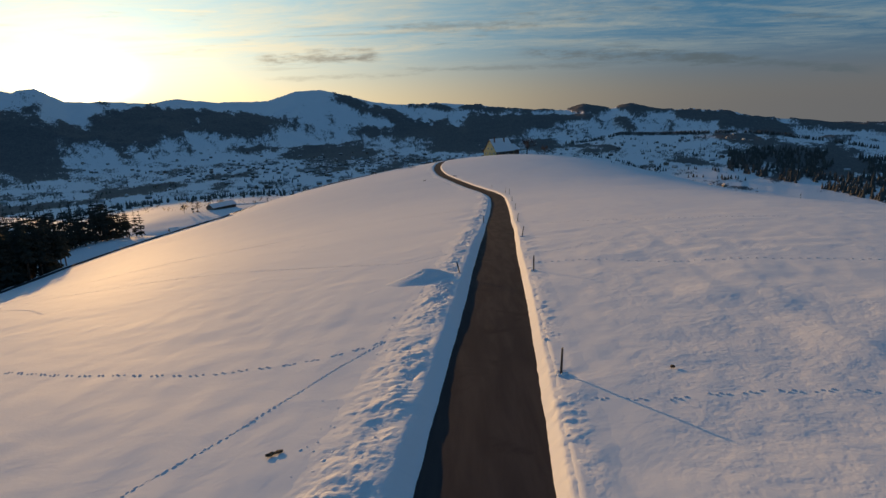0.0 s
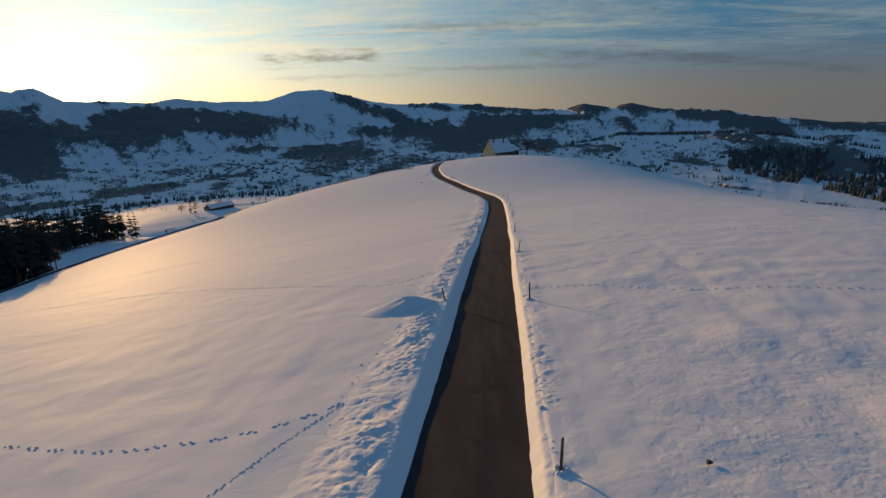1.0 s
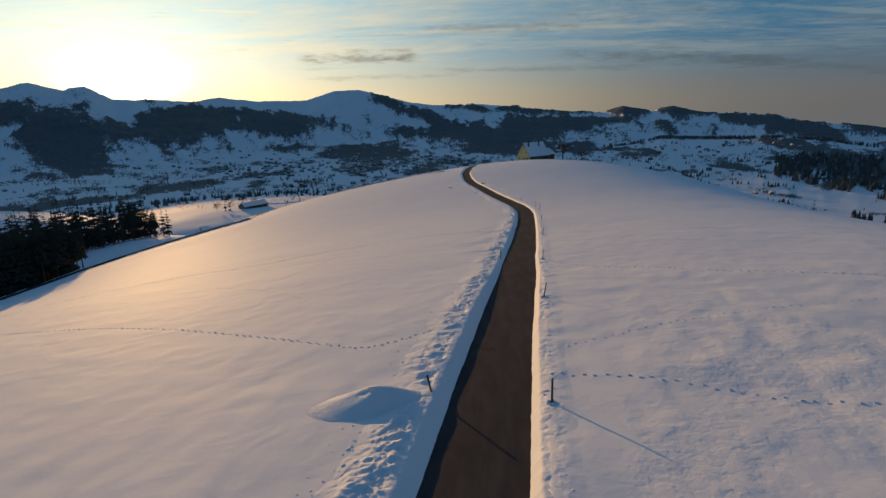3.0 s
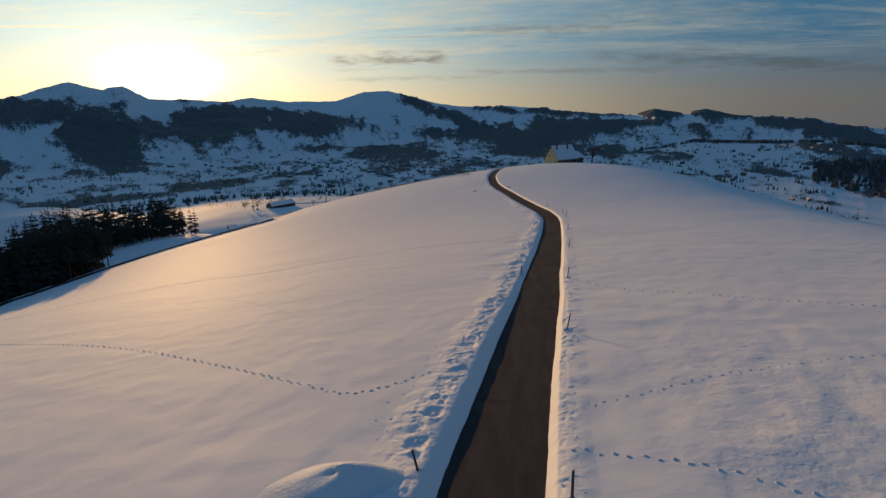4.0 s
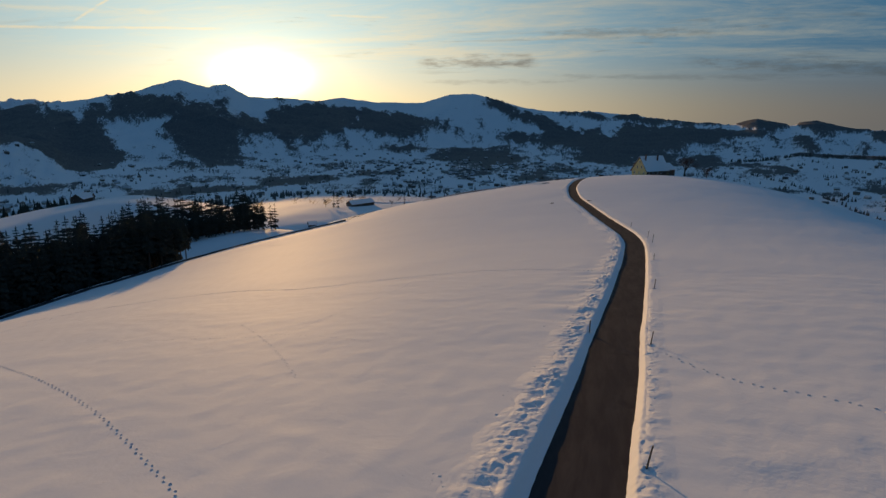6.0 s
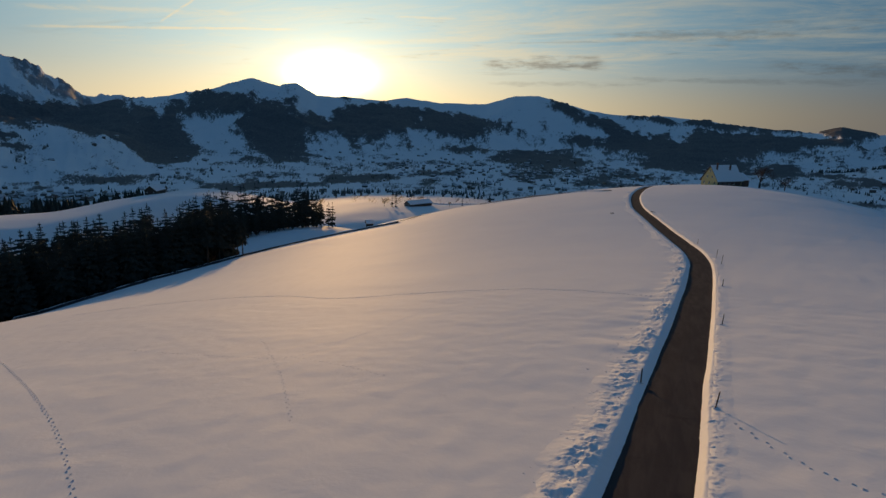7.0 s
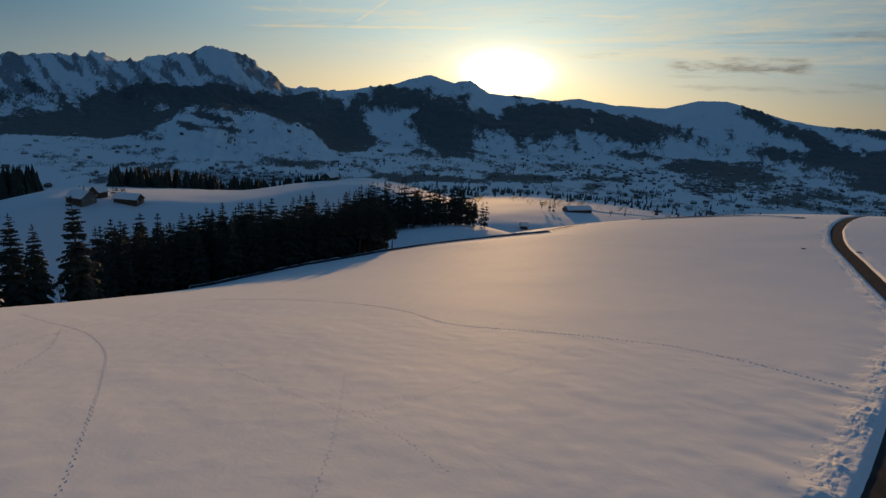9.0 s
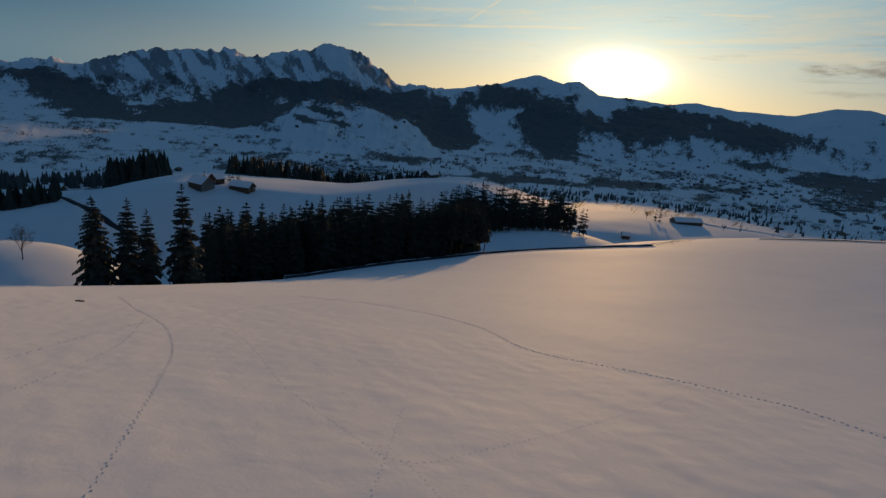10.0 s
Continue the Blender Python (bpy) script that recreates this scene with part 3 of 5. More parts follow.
def clods(x, y, size, seed, share=1.0):
    """Heaped lumps, 0 to 1 high: rounded tops of uneven size, cut off sharply where they meet."""
    ix, iy = np.floor(x / size).astype(int), np.floor(y / size).astype(int)
    top = np.zeros(np.broadcast(x, y).shape)
    for di in (-1, 0, 1):
        for dj in (-1, 0, 1):
            a, b = ix + di, iy + dj
            cx, cy = (a + lattice(a, b, seed)) * size, (b + lattice(a, b, seed + 3)) * size
            reach = size * (0.35 + 0.55 * lattice(a, b, seed + 5))
            far = ((x - cx) ** 2 + (y - cy) ** 2) / reach ** 2
            tall = (0.3 + 0.7 * lattice(a, b, seed + 7)) * (lattice(a, b, seed + 9) < share)
            top = np.maximum(top, tall * np.sqrt(np.clip(1 - far, 0, 1)))
    return top


def build_bank(name, sign, label):
    """One ploughed bank beside the road: a smooth cut face, a crumbled crown and a tail that runs out into the field."""
    ys = road_rows()
    x, rx, ry = road_frame(ys)
    if sign < 0:
        u = np.concatenate([np.linspace(1.42, 2.12, 9), np.arange(2.18, 4.3, 0.06), np.linspace(4.4, 5.8, 8)])
    else:
        u = np.concatenate([np.linspace(1.52, 1.86, 8), np.arange(1.90, 2.9, 0.06), np.linspace(3.0, 4.6, 8)])
    yy = ys[:, None] + 0 * u
    wav = 0.045 * fbm(yy, 0 * yy + sign, 6.0, 3, 12) + 0.030 * fbm(yy, 0 * yy + sign * 7, 0.6, 3, 15, 0.7)
    ragged = 1 + 0.30 * fbm(yy, 0 * yy + 3 * sign, 7.0, 4, 41, 0.6)
    uu = u + wav * (1 - step(u, 2.6, 4.0)) + np.clip(u - 2.3, 0, None) * (ragged - 1)
    px, py = x[:, None] + sign * rx[:, None] * uu, ys[:, None] + sign * ry[:, None] * uu
    field_z = land(px, py)
    road_z = (hill(x, ys) - 0.33)[:, None] + 0.05 * sign * 1.6
    warp = 0.10 * fbm(px, py, 0.5, 2, 71)
    qx, qy = px + warp, py - warp
    # broken crust: big lumps, crumbs, and holes trodden or fallen in between
    heap = 0.095 * clods(qx, qy, 0.42, 3, 0.45) + 0.070 * clods(qx, qy, 0.25, 13, 0.7) + 0.055 * clods(px, py, 0.15, 23, 0.75)
    heap = heap + 0.03 * fbm(px, py, 1.6, 3, 19) + 0.02 * fbm(px, py, 0.16, 2, 39, 0.9)
    holes = 0.15 * clods(qx * 0.8, qy, 0.72, 31, 0.35)
    patchy = np.clip(0.75 + 0.9 * fbm(px, py, 3.2, 3, 45), 0.15, 1.3)
    if sign < 0:
        crown = 0.02 * np.exp(-((u - 2.3) / 0.40) ** 2) + 0.05 * np.exp(-((u - 3.0) / 0.8) ** 2)
        zone = step(u, 2.22, 2.62) * (1 - step(u, 3.0, 4.5)) * patchy
        broken = heap * zone * 0.95 - holes * step(u, 2.35, 2.6) * (1 - step(u, 2.9, 3.6)) * (1 - step(ys[:, None], 60, 90))
        face = step(u, 1.38, 2.22)
        # wind-drifted ripples beside the upper road
        field_z = field_z + 0.18 * fbm(px * 0.22, py + 0.25 * px, 1.5, 3, 47, 0.6) * step(yy, 42, 75) * step(u, 2.1, 2.6) * (1 - step(u, 3.6, 5.6))
    else:
        crown = 0.02 * np.exp(-((u - 2.0) / 0.3) ** 2)
        broken = 0.5 * heap * step(u, 1.60, 1.86) * (1 - step(u, 2.10, 2.8)) * patchy
        face = np.clip((u - 1.50) / 0.32, 0, 1) ** 0.75
        field_z = field_z - 0.10 * (1 - step(u, 1.5, 2.8))
    top = field_z + crown + broken + 0.015 * (1 - step(u, 2.2, 4.0))
    pz = (road_z - 0.06) * (1 - face) + top * face
    pz = pz - (0.07 * step(u, 3.9, 5.8) if sign < 0 else 0.06 * step(u, 2.6, 4.6))
    pts = np.stack([px, py, pz], -1)
    if sign > 0:
        pts = pts[:, ::-1]
    mesh = grid_mesh(name, pts[:, ::-1], len(ys), len(u))
    loose = np.broadcast_to((step(u, 2.0, 2.3) * (1 - step(u, 3.2, 4.6)) if sign < 0 else 0.8 * step(u, 1.6, 1.9) * (1 - step(u, 2.2, 3.0))), px.shape)
    loose = 1.8 * loose if sign > 0 else 2.2 * loose[:, ::-1]
    layer = mesh.attributes.new("crust", "FLOAT", "POINT")
    layer.data.foreach_set("value", np.ascontiguousarray(loose, dtype=np.float32).ravel())
    mesh.materials.append(LAND)
    tagged(new(name, mesh), label, "snow bank", kind="structure")


build_ground()
build_road()
build_bank("snow_bank_left", -1, "lumpy ploughed snow bank with a shaded cut face")
build_bank("snow_bank_right", 1, "low ploughed snow edge lit by the evening sun")


# ================= trees =================
def spruce_crown(height, spread, whorls, per, seed, bare=0.06, droop=0.45, material=None):
    """Needle-clad boughs of a spruce: drooping sprays round the trunk with torn edges and hanging twigs."""
    rnd = np.random.RandomState(seed)
    verts, faces = [], []

    def quad(a, b, c, d):
        k = len(verts)
        verts.extend((a, b, c, d))
        faces.append((k, k + 1, k + 2, k + 3))

    for w in range(whorls):
        f = (w + rnd.uniform(-0.9, 0.9)) / whorls
        f = 1 - (1 - min(max(f, 0.0), 1.0)) ** 1.3
        z0 = height * (bare + (0.985 - bare) * f)
        reach = spread * ((1 - f) ** 0.72 * (0.62 + 0.38 * min(1, f * 6))) + 0.05 * spread
        lop = rnd.uniform(0, 6.28)
        layer = 1 + rnd.uniform(-0.24, 0.18) * (1 - f)
        for b in range(per if f < 0.85 else max(4, per - 3)):
            ang = 6.283 * b / per + lop + rnd.uniform(-0.35, 0.35)
            length = reach * layer * rnd.uniform(0.5, 1.15)
            out = np.array((math.cos(ang), math.sin(ang), 0.0))
            across = np.array((-out[1], out[0], 0.0))
            sag = droop * rnd.uniform(0.6, 1.4) * (1 - 0.75 * f)
            rise = 0.25 * f
            spine = []
            for k in range(5):
                s = k / 4
                spine.append(out * length * s + np.array((0, 0, z0 + length * (rise * s - sag * s * s + 0.12 * sag * s ** 4))))
            for k in range(4):
                s0, s1 = k / 4, (k + 1) / 4
                w0 = length * 0.34 * math.sin(math.pi * min(0.95, 0.18 + 0.8 * s0)) * rnd.uniform(0.7, 1.2)
                w1 = length * 0.34 * math.sin(math.pi * min(0.97, 0.18 + 0.8 * s1)) * rnd.uniform(0.35, 0.8)
                dip = np.array((0, 0, -0.16 * length))
                p, q = spine[k], spine[k + 1]
                quad(p, q, q + across * w1 + dip * rnd.uniform(0.6, 1.4), p + across * w0 + out * length * 0.10 + dip)
                quad(q, p, p - across * w0 + out * length * 0.10 + dip, q - across * w1 + dip * rnd.uniform(0.6, 1.4))
                if k:
                    hang = np.array((0, 0, -length * rnd.uniform(0.16, 0.34) * (1 - 0.5 * f)))
                    quad(p, q, q + hang * 0.5, p + hang + out * length * 0.05)
    tip = np.array((0, 0, height))
    for b in range(5):
        ang = 1.2566 * b
        side = np.array((math.cos(ang), math.sin(ang), 0)) * 0.035 * spread
        quad(tip, tip * 0.955 + side, tip * 0.93, tip * 0.955 - side * 0.3)
    return poly_mesh("crown", verts, faces, material or NEEDLES)


def trunk_mesh(height, radius, seed, lean=0.0, sides=8):
    rnd = np.random.RandomState(seed)
    verts, faces = [], []
    levels = 7
    for k in range(levels):
        s = k / (levels - 1)
        rad = radius * (1.25 - 0.25 * min(1, s * 8)) * (1 - 0.93 * s)
        for a in range(sides):
            ang = 6.283 * a / sides
            verts.append((rad * math.cos(ang) * rnd.uniform(0.92, 1.08) + lean * s * s * height, rad * math.sin(ang), height * s * 0.97 - (0.8 if k == 0 else 0)))
    for k in range(levels - 1):
        for a in range(sides):
            b = (a + 1) % sides
            faces.append((k * sides + a, k * sides + b, (k + 1) * sides + b, (k + 1) * sides + a))
    return poly_mesh("trunk", verts, faces, BARK, True)


def make_spruce(name, label, height, spread, whorls, per, seed, bare=0.06, droop=0.45, group=""):
    tree = base(name, 0, 0, 0)
    tagged(tree, label, "tree", group)
    for mesh, tag in ((trunk_mesh(height, 0.017 * height, seed), ""), (spruce_crown(height, spread, whorls, per, seed, bare, droop), "")):
        ob = new(mesh.name.split(".")[0], mesh)
        ob.parent = tree
    return tree


def stand(tree, x, y, turn, size=1.0, tilt=0.0):
    tree.matrix_world = pose(x, y, ground(x, y) - 0.1, tilt, 0, turn) @ Matrix.Diagonal((size, size, size, 1))
    return tree


def bare_tree_mesh(height, seed, spread=0.5, depth=5, thick=0.02, material=None):
    """A leafless broadleaf tree: forking limbs down to thin twigs."""
    rnd = np.random.RandomState(seed)
    verts, faces = [], []

    def limb(a, b, r0, r1):
        way = b - a
        way = way / (np.linalg.norm(way) + 1e-9)
        side = np.cross(way, (0.3, 0.9, 0.1))
        side /= np.linalg.norm(side) + 1e-9
        other = np.cross(way, side)
        k = len(verts)
        for c, r in ((a, r0), (b, r1)):
            for j in range(4):
                ang = 1.5708 * j
                verts.append(c + (side * math.cos(ang) + other * math.sin(ang)) * r)
        for j in range(4):
            i = (j + 1) % 4
            faces.append((k + j, k + i, k + 4 + i, k + 4 + j))

    def grow(a, way, length, radius, level):
        b = a + way * length
        limb(a, b, radius, radius * 0.68)
        if level == 0:
            return
        for _ in range(3 if level > 1 else 4):
            turn = way + rnd.normal(0, spread, 3)
            turn[2] = abs(turn[2]) * 0.9 + 0.12
            turn /= np.linalg.norm(turn)
            start = a + way * length * rnd.uniform(0.55, 1.0)
            grow(start, turn, length * rnd.uniform(0.58, 0.82), radius * 0.58, level - 1)

    grow(np.array((0, 0, -0.3)), np.array((0.03, 0.02, 1.0)), height * 0.30, height * thick, depth)
    return verts, faces


def make_bare_tree(name, label, x, y, height, seed, depth=5, thick=0.018, spread=0.5, material=None, group=""):
    """A leafless tree: its trunk, and each main bough with its twigs as one part."""
    tree = base(name, x, y, ground(x, y))
    tagged(tree, label, "tree", group)
    verts, faces = bare_tree_mesh(height, seed, spread, 0, thick)
    trunk = new("trunk", poly_mesh("trunk", verts, faces, BARK))
    trunk.parent = tree
    rnd = np.random.RandomState(seed)
    for k in range(4):
        verts, faces = bare_tree_mesh(height * 0.78, seed * 7 + k, spread, depth - 1, thick * 0.75)
        bough = new("bough", poly_mesh("bough", verts, faces, material or BARK))
        bough.parent = tree
        bough.matrix_local = pose(0.02 * height * 0.3, 0, height * (0.17 + 0.035 * k), rnd.uniform(14, 34), 0, 90 * k + rnd.uniform(-25, 25))
    return tree


# four tall spruces on the brow of the hill
for n, (x, y, h, s, seed, droop, label) in enumerate((
        (-149.3, 76.0, 22.8, 5.4, 3, 0.80, "tall dark spruce with sparse drooping boughs on the snowy brow"),
        (-148.0, 82.3, 22.6, 4.6, 5, 0.50, "dark slender spruce standing close beside its neighbours"),
        (-147.0, 86.6, 20.2, 4.0, 8, 0.55, "smaller thin spruce between two taller ones"),
        (-144.7, 94.6, 26.8, 5.4, 9, 0.45, "tallest dense spruce, nearly black against the snow"))):
    tree = make_spruce("spruce_tree", label, h, s, 42, 8, seed, 0.05, droop, "spruces on the brow")
    stand(tree, x, y, 40 * n, 1.0, 1.2 * (-1) ** n)

# the plantation below the brow
FOREST_LABEL = "dark green spruce in a dense plantation below the brow"
kinds = [make_spruce("forest_spruce", FOREST_LABEL, 26, (5.0, 4.5, 5.2, 4.8, 4.2)[k], 27, 9, 40 + k, (0.10, 0.16, 0.26, 0.12, 0.40)[k], 0.5, "spruce plantation") for k in range(5)]
rnd = np.random.RandomState(11)
free = list(kinds)


def plant(kinds, free, k, x, y, top):
    """Puts a tree of one kind at a place so that it reaches the height of the canopy there."""
    size = min(1.5, max(0.7, (top - ground(x, y)) / 26))
    if kinds[k] in free:
        free.remove(kinds[k])
        tree = kinds[k]
    else:
        tree = copy_thing(kinds[k], Matrix())
    stand(tree, x, y, rnd.uniform(0, 360), size, rnd.uniform(-1.5, 1.5))


n = 0
for row in range(8):
    for k in range(26):
        f = min(max((k + rnd.uniform(-0.35, 0.35)) / 25, 0), 1)
        fx, fy = -166 + 17 * f - 4.0 * math.sin(math.pi * f), 110 + 103 * f
        back = 3 + row * 5.6 + rnd.uniform(-2, 2)
        if row > 5 and f > 0.8:
            continue
        x, y = fx - back * 0.93, fy + back * 0.25 + rnd.uniform(-1, 1)
        canopy = -21.5 + 0.103 * x + 0.0613 * y + rnd.uniform(-6.5, 2.5)
        n += 1
        plant(kinds, free, 4 if f > 0.80 and row < 4 and n % 3 else n % 4, x, y, canopy)

# the wood beyond it
far_kinds = [make_spruce("far_spruce", "dark spruce in the wood farther down the slope", 26, 5.0, 15, 8, 70 + k, (0.08, 0.15, 0.38)[k], 0.45, "lower wood") for k in range(3)]
free = list(far_kinds)
for row in range(7):
    for k in range(17):
        f = (k + rnd.uniform(-0.4, 0.4)) / 16
        x = -270 + (-207 + 270) * f - row * 7.0 + rnd.uniform(-2, 2)
        y = 306 + (362 - 306) * f + row * 4.5 + rnd.uniform(-2, 2)
        canopy = -151.5 - 0.1595 * x + 0.1846 * y + rnd.uniform(-8, 2.5)
        plant(far_kinds, free, 2 if f > 0.85 and k % 2 else (k + row) % 2, x, y, canopy)


def simple_spruce(verts, faces, x, y, z, h, rnd):
    """A far spruce: a few ragged skirts of boughs, added to a wood's mesh."""
    turn = rnd.uniform(0, 6.28)
    for tier, (lo, hi, rad) in enumerate(((0.04, 0.50, 0.25), (0.28, 0.75, 0.18), (0.52, 1.0, 0.105))):
        k, sides = len(verts), 7
        for a in range(sides):
            ang = turn + 6.283 * a / sides + tier
            r = h * rad * rnd.uniform(0.65, 1.25)
            verts.append((x + r * math.cos(ang), y + r * math.sin(ang), z + h * (lo + rnd.uniform(-0.04, 0.04))))
        verts.append((x, y, z + h * hi))
        for a in range(sides):
            faces.append((k + a, k + (a + 1) % sides, k + sides))
    k = len(verts)
    r = 0.02 * h
    verts.extend(((x - r, y - r, z - 1), (x + r, y - r, z - 1), (x, y + r, z - 1), (x, y, z + 0.4 * h)))
    faces.extend(((k, k + 1, k + 3), (k + 1, k + 2, k + 3), (k + 2, k, k + 3)))


def far_wood(name, label, spots, height, seed):
    rnd = np.random.RandomState(seed)
    verts, faces = [], []
    heights = land(np.array([s[0] for s in spots]), np.array([s[1] for s in spots]))
    for (x, y), z in zip(spots, heights):
        simple_spruce(verts, faces, x, y, z - 0.3, height * rnd.uniform(0.7, 1.15), rnd)
    # woods past 800 m get the needles that have haze in their colour
    tagged(new(name, poly_mesh(name, verts, faces, NEEDLES if math.hypot(spots[0][0], spots[0][1]) < 800 else HAZED_NEEDLES)), label, "wood", kind="stuff")


def polar(az, r):
    return HUB[0] + r * math.sin(radians(az)), HUB[1] + r * math.cos(radians(az))


def strip(az0, r0, az1, r1, depth, count, seed):
    rnd = np.random.RandomState(seed)
    out = []
    for _ in range(count):
        f = rnd.uniform(0, 1)
        gap = math.sin(f * 17 + seed) * math.sin(f * 41 + 2 * seed)
        if gap < -0.55:
            continue
        out.append(polar(az0 + (az1 - az0) * f, r0 + (r1 - r0) * f + depth * rnd.uniform(-0.5, 0.5)))
    return out


def plateau_wood(count, seed):
    """Places in a broad wood with a few clearings on the shaded plateau."""
    rnd = np.random.RandomState(seed)
    az = rnd.uniform(25.2, 43, count)
    near_r, far_r = 1560 - (az - 25) * 30, 2130 - (az - 31) ** 2 * 3
    r = near_r + (far_r - near_r) * rnd.uniform(0, 1, count) ** 1.3
    keep = fbm(az, r / 160, 2.6, 3, 18) > -0.22
    return [polar(a, b) for a, b in zip(az[keep], r[keep])]


WOOD = "distant dark conifer wood on snowy ground"
far_wood("far_wood", "square block of dark conifers behind the farm", [polar(-71.2 + 4.2 * a, 575 + 60 * b) for a, b in np.random.RandomState(1).uniform(0, 1, (130, 2))], 24, 1)
far_wood("far_wood", WOOD, strip(-61.5, 560, -52, 640, 40, 140, 2) + strip(-52, 640, -44, 800, 40, 120, 3), 17, 2)
far_wood("far_wood", WOOD, strip(-86, 500, -73.5, 520, 24, 170, 4), 18, 3)
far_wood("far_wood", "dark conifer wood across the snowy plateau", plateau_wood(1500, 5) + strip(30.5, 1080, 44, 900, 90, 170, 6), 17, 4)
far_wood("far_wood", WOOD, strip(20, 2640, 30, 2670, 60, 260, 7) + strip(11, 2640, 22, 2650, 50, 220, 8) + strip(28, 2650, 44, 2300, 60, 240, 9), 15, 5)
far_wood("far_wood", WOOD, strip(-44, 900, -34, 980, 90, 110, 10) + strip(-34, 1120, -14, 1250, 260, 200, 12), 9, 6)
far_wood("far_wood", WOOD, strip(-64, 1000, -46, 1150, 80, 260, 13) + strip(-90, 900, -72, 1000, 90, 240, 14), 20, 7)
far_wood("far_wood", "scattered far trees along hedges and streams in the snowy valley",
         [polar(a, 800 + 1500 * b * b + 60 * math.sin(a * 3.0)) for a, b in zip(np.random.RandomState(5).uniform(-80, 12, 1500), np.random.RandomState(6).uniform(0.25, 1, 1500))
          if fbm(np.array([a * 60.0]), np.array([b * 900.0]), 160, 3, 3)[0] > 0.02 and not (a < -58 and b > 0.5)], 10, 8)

# hedges and thickets on the shaded plateau
hedge_row = [(polar(12.6 + 12.5 * f, 2090 - 1400 * f + 460 * f * f + 8 * math.sin(40 * f))) for f in np.random.RandomState(61).uniform(0, 1, 90)]
far_wood("far_wood", "row of dark bushes along a field edge on shaded snow", hedge_row, 10, 62)
clumps = np.random.RandomState(63)
thickets = []
for _ in range(46):
    az, r = clumps.uniform(9, 26), clumps.uniform(1050, 2450)
    for _ in range(int(clumps.uniform(2, 9))):
        thickets.append(polar(az + clumps.normal(0, 0.35), r + clumps.normal(0, 9)))
far_wood("far_wood", "scattered dark thickets on shaded snow", thickets, 10, 64)

# single trees on and beyond the brow
brow = [((156, 291), 15, 1), ((159, 303), 13, 1), ((173, 282), 23, 1), ((178, 292), 19, 1), ((186, 287), 27, 1), ((193, 284), 22, 1), ((150, 305), 8, 1.2)]
lone = make_spruce("lone_spruce", "dark spruce just past the shaded brow", 20, 3.4, 18, 8, 91, 0.06, 0.4, "spruces past the brow")
for k, ((x, y), h, w) in enumerate(brow):
    tree = lone if k == 0 else copy_thing(lone, Matrix())
    stand(tree, x, y, 50 * k, h / 20 * w)
single = make_spruce("lone_spruce", "single spruce on the open snowy slope", 22, 4.0, 18, 8, 95, 0.04, 0.4)
stand(single, *polar(22.9, 1930), 0, 1.25)

make_bare_tree("bare_tree", "leafless reddish-brown tree beside the yellow farmhouse", 46.5, 354.0, 13.5, 4, 6, 0.034, 0.6, TWIGS)
make_bare_tree("bare_tree", "small leafless tree on the brow", 57.0, 351.0, 8.0, 9, 5, 0.034, 0.5, TWIGS)
make_bare_tree("bare_tree", "leafless young tree on a snowy bank", -204.0, 66.0, 12.5, 12, 6, 0.014, 0.42)
make_bare_tree("bare_tree", "thin leafless sapling among the spruces", -172.0, 98.5, 12.0, 15, 5, 0.012, 0.4)
make_bare_tree("bare_tree", "leafless sapling beside the tall spruces", -176.0, 112.0, 10.0, 16, 5, 0.012, 0.4)


# ================= buildings =================
def gabled(name, label, category, x, y, turn, length, width, eave, ridge, wall, overhang=0.7, sink=0.6, roof=None, group=""):
    """A gabled building: four walls, two snow-laden roof slabs with their edge boards, and a door."""
    home = base(name, x, y, ground(x, y), turn)
    tagged(home, label, category, group)
    hl, hw, t = length / 2, width / 2, 0.3
    for s in (-1, 1):
        bm = bmesh.new()
        prism(bm, [(s * hl, -hw, -sink), (s * hl, hw, -sink), (s * hl, hw, eave), (s * hl, 0, ridge), (s * hl, -hw, eave)], (-s * t, 0, 0))
        part("gable_wall", bm, wall, home)
        bm = bmesh.new()
        box(bm, -hl + t, hl - t, s * hw - t * (s > 0), s * hw + t * (s < 0), -sink, eave)
        # dark sides whatever the gables wear: shade put into the wall colour
        part("side_wall", bm, DARK_WOOD, home)
        slope = (ridge - eave) / hw
        ye, ze = s * (hw + overhang), eave - slope * overhang
        bm = bmesh.new()
        prism(bm, [(-hl - overhang, 0, ridge + 0.06), (-hl - overhang, ye, ze + 0.06), (hl + overhang, ye, ze + 0.06), (hl + overhang, 0, ridge + 0.06)], (0, 0, 0.16))
        slab = part("roof", bm, roof or RED_TILE, home)
        bm = bmesh.new()
        prism(bm, [(-hl - overhang + 0.1, 0, ridge + 0.225), (-hl - overhang + 0.1, ye - s * 0.15, ze + 0.25), (hl + overhang - 0.1, ye - s * 0.15, ze + 0.25), (hl + overhang - 0.1, 0, ridge + 0.225)], (0, 0, 0.26))
        bmesh.ops.bevel(bm, geom=bm.edges[:], offset=0.08, segments=2, affect="EDGES")
        part("roof_snow", bm, SNOW, slab, "thick even snow on the roof")
    return home


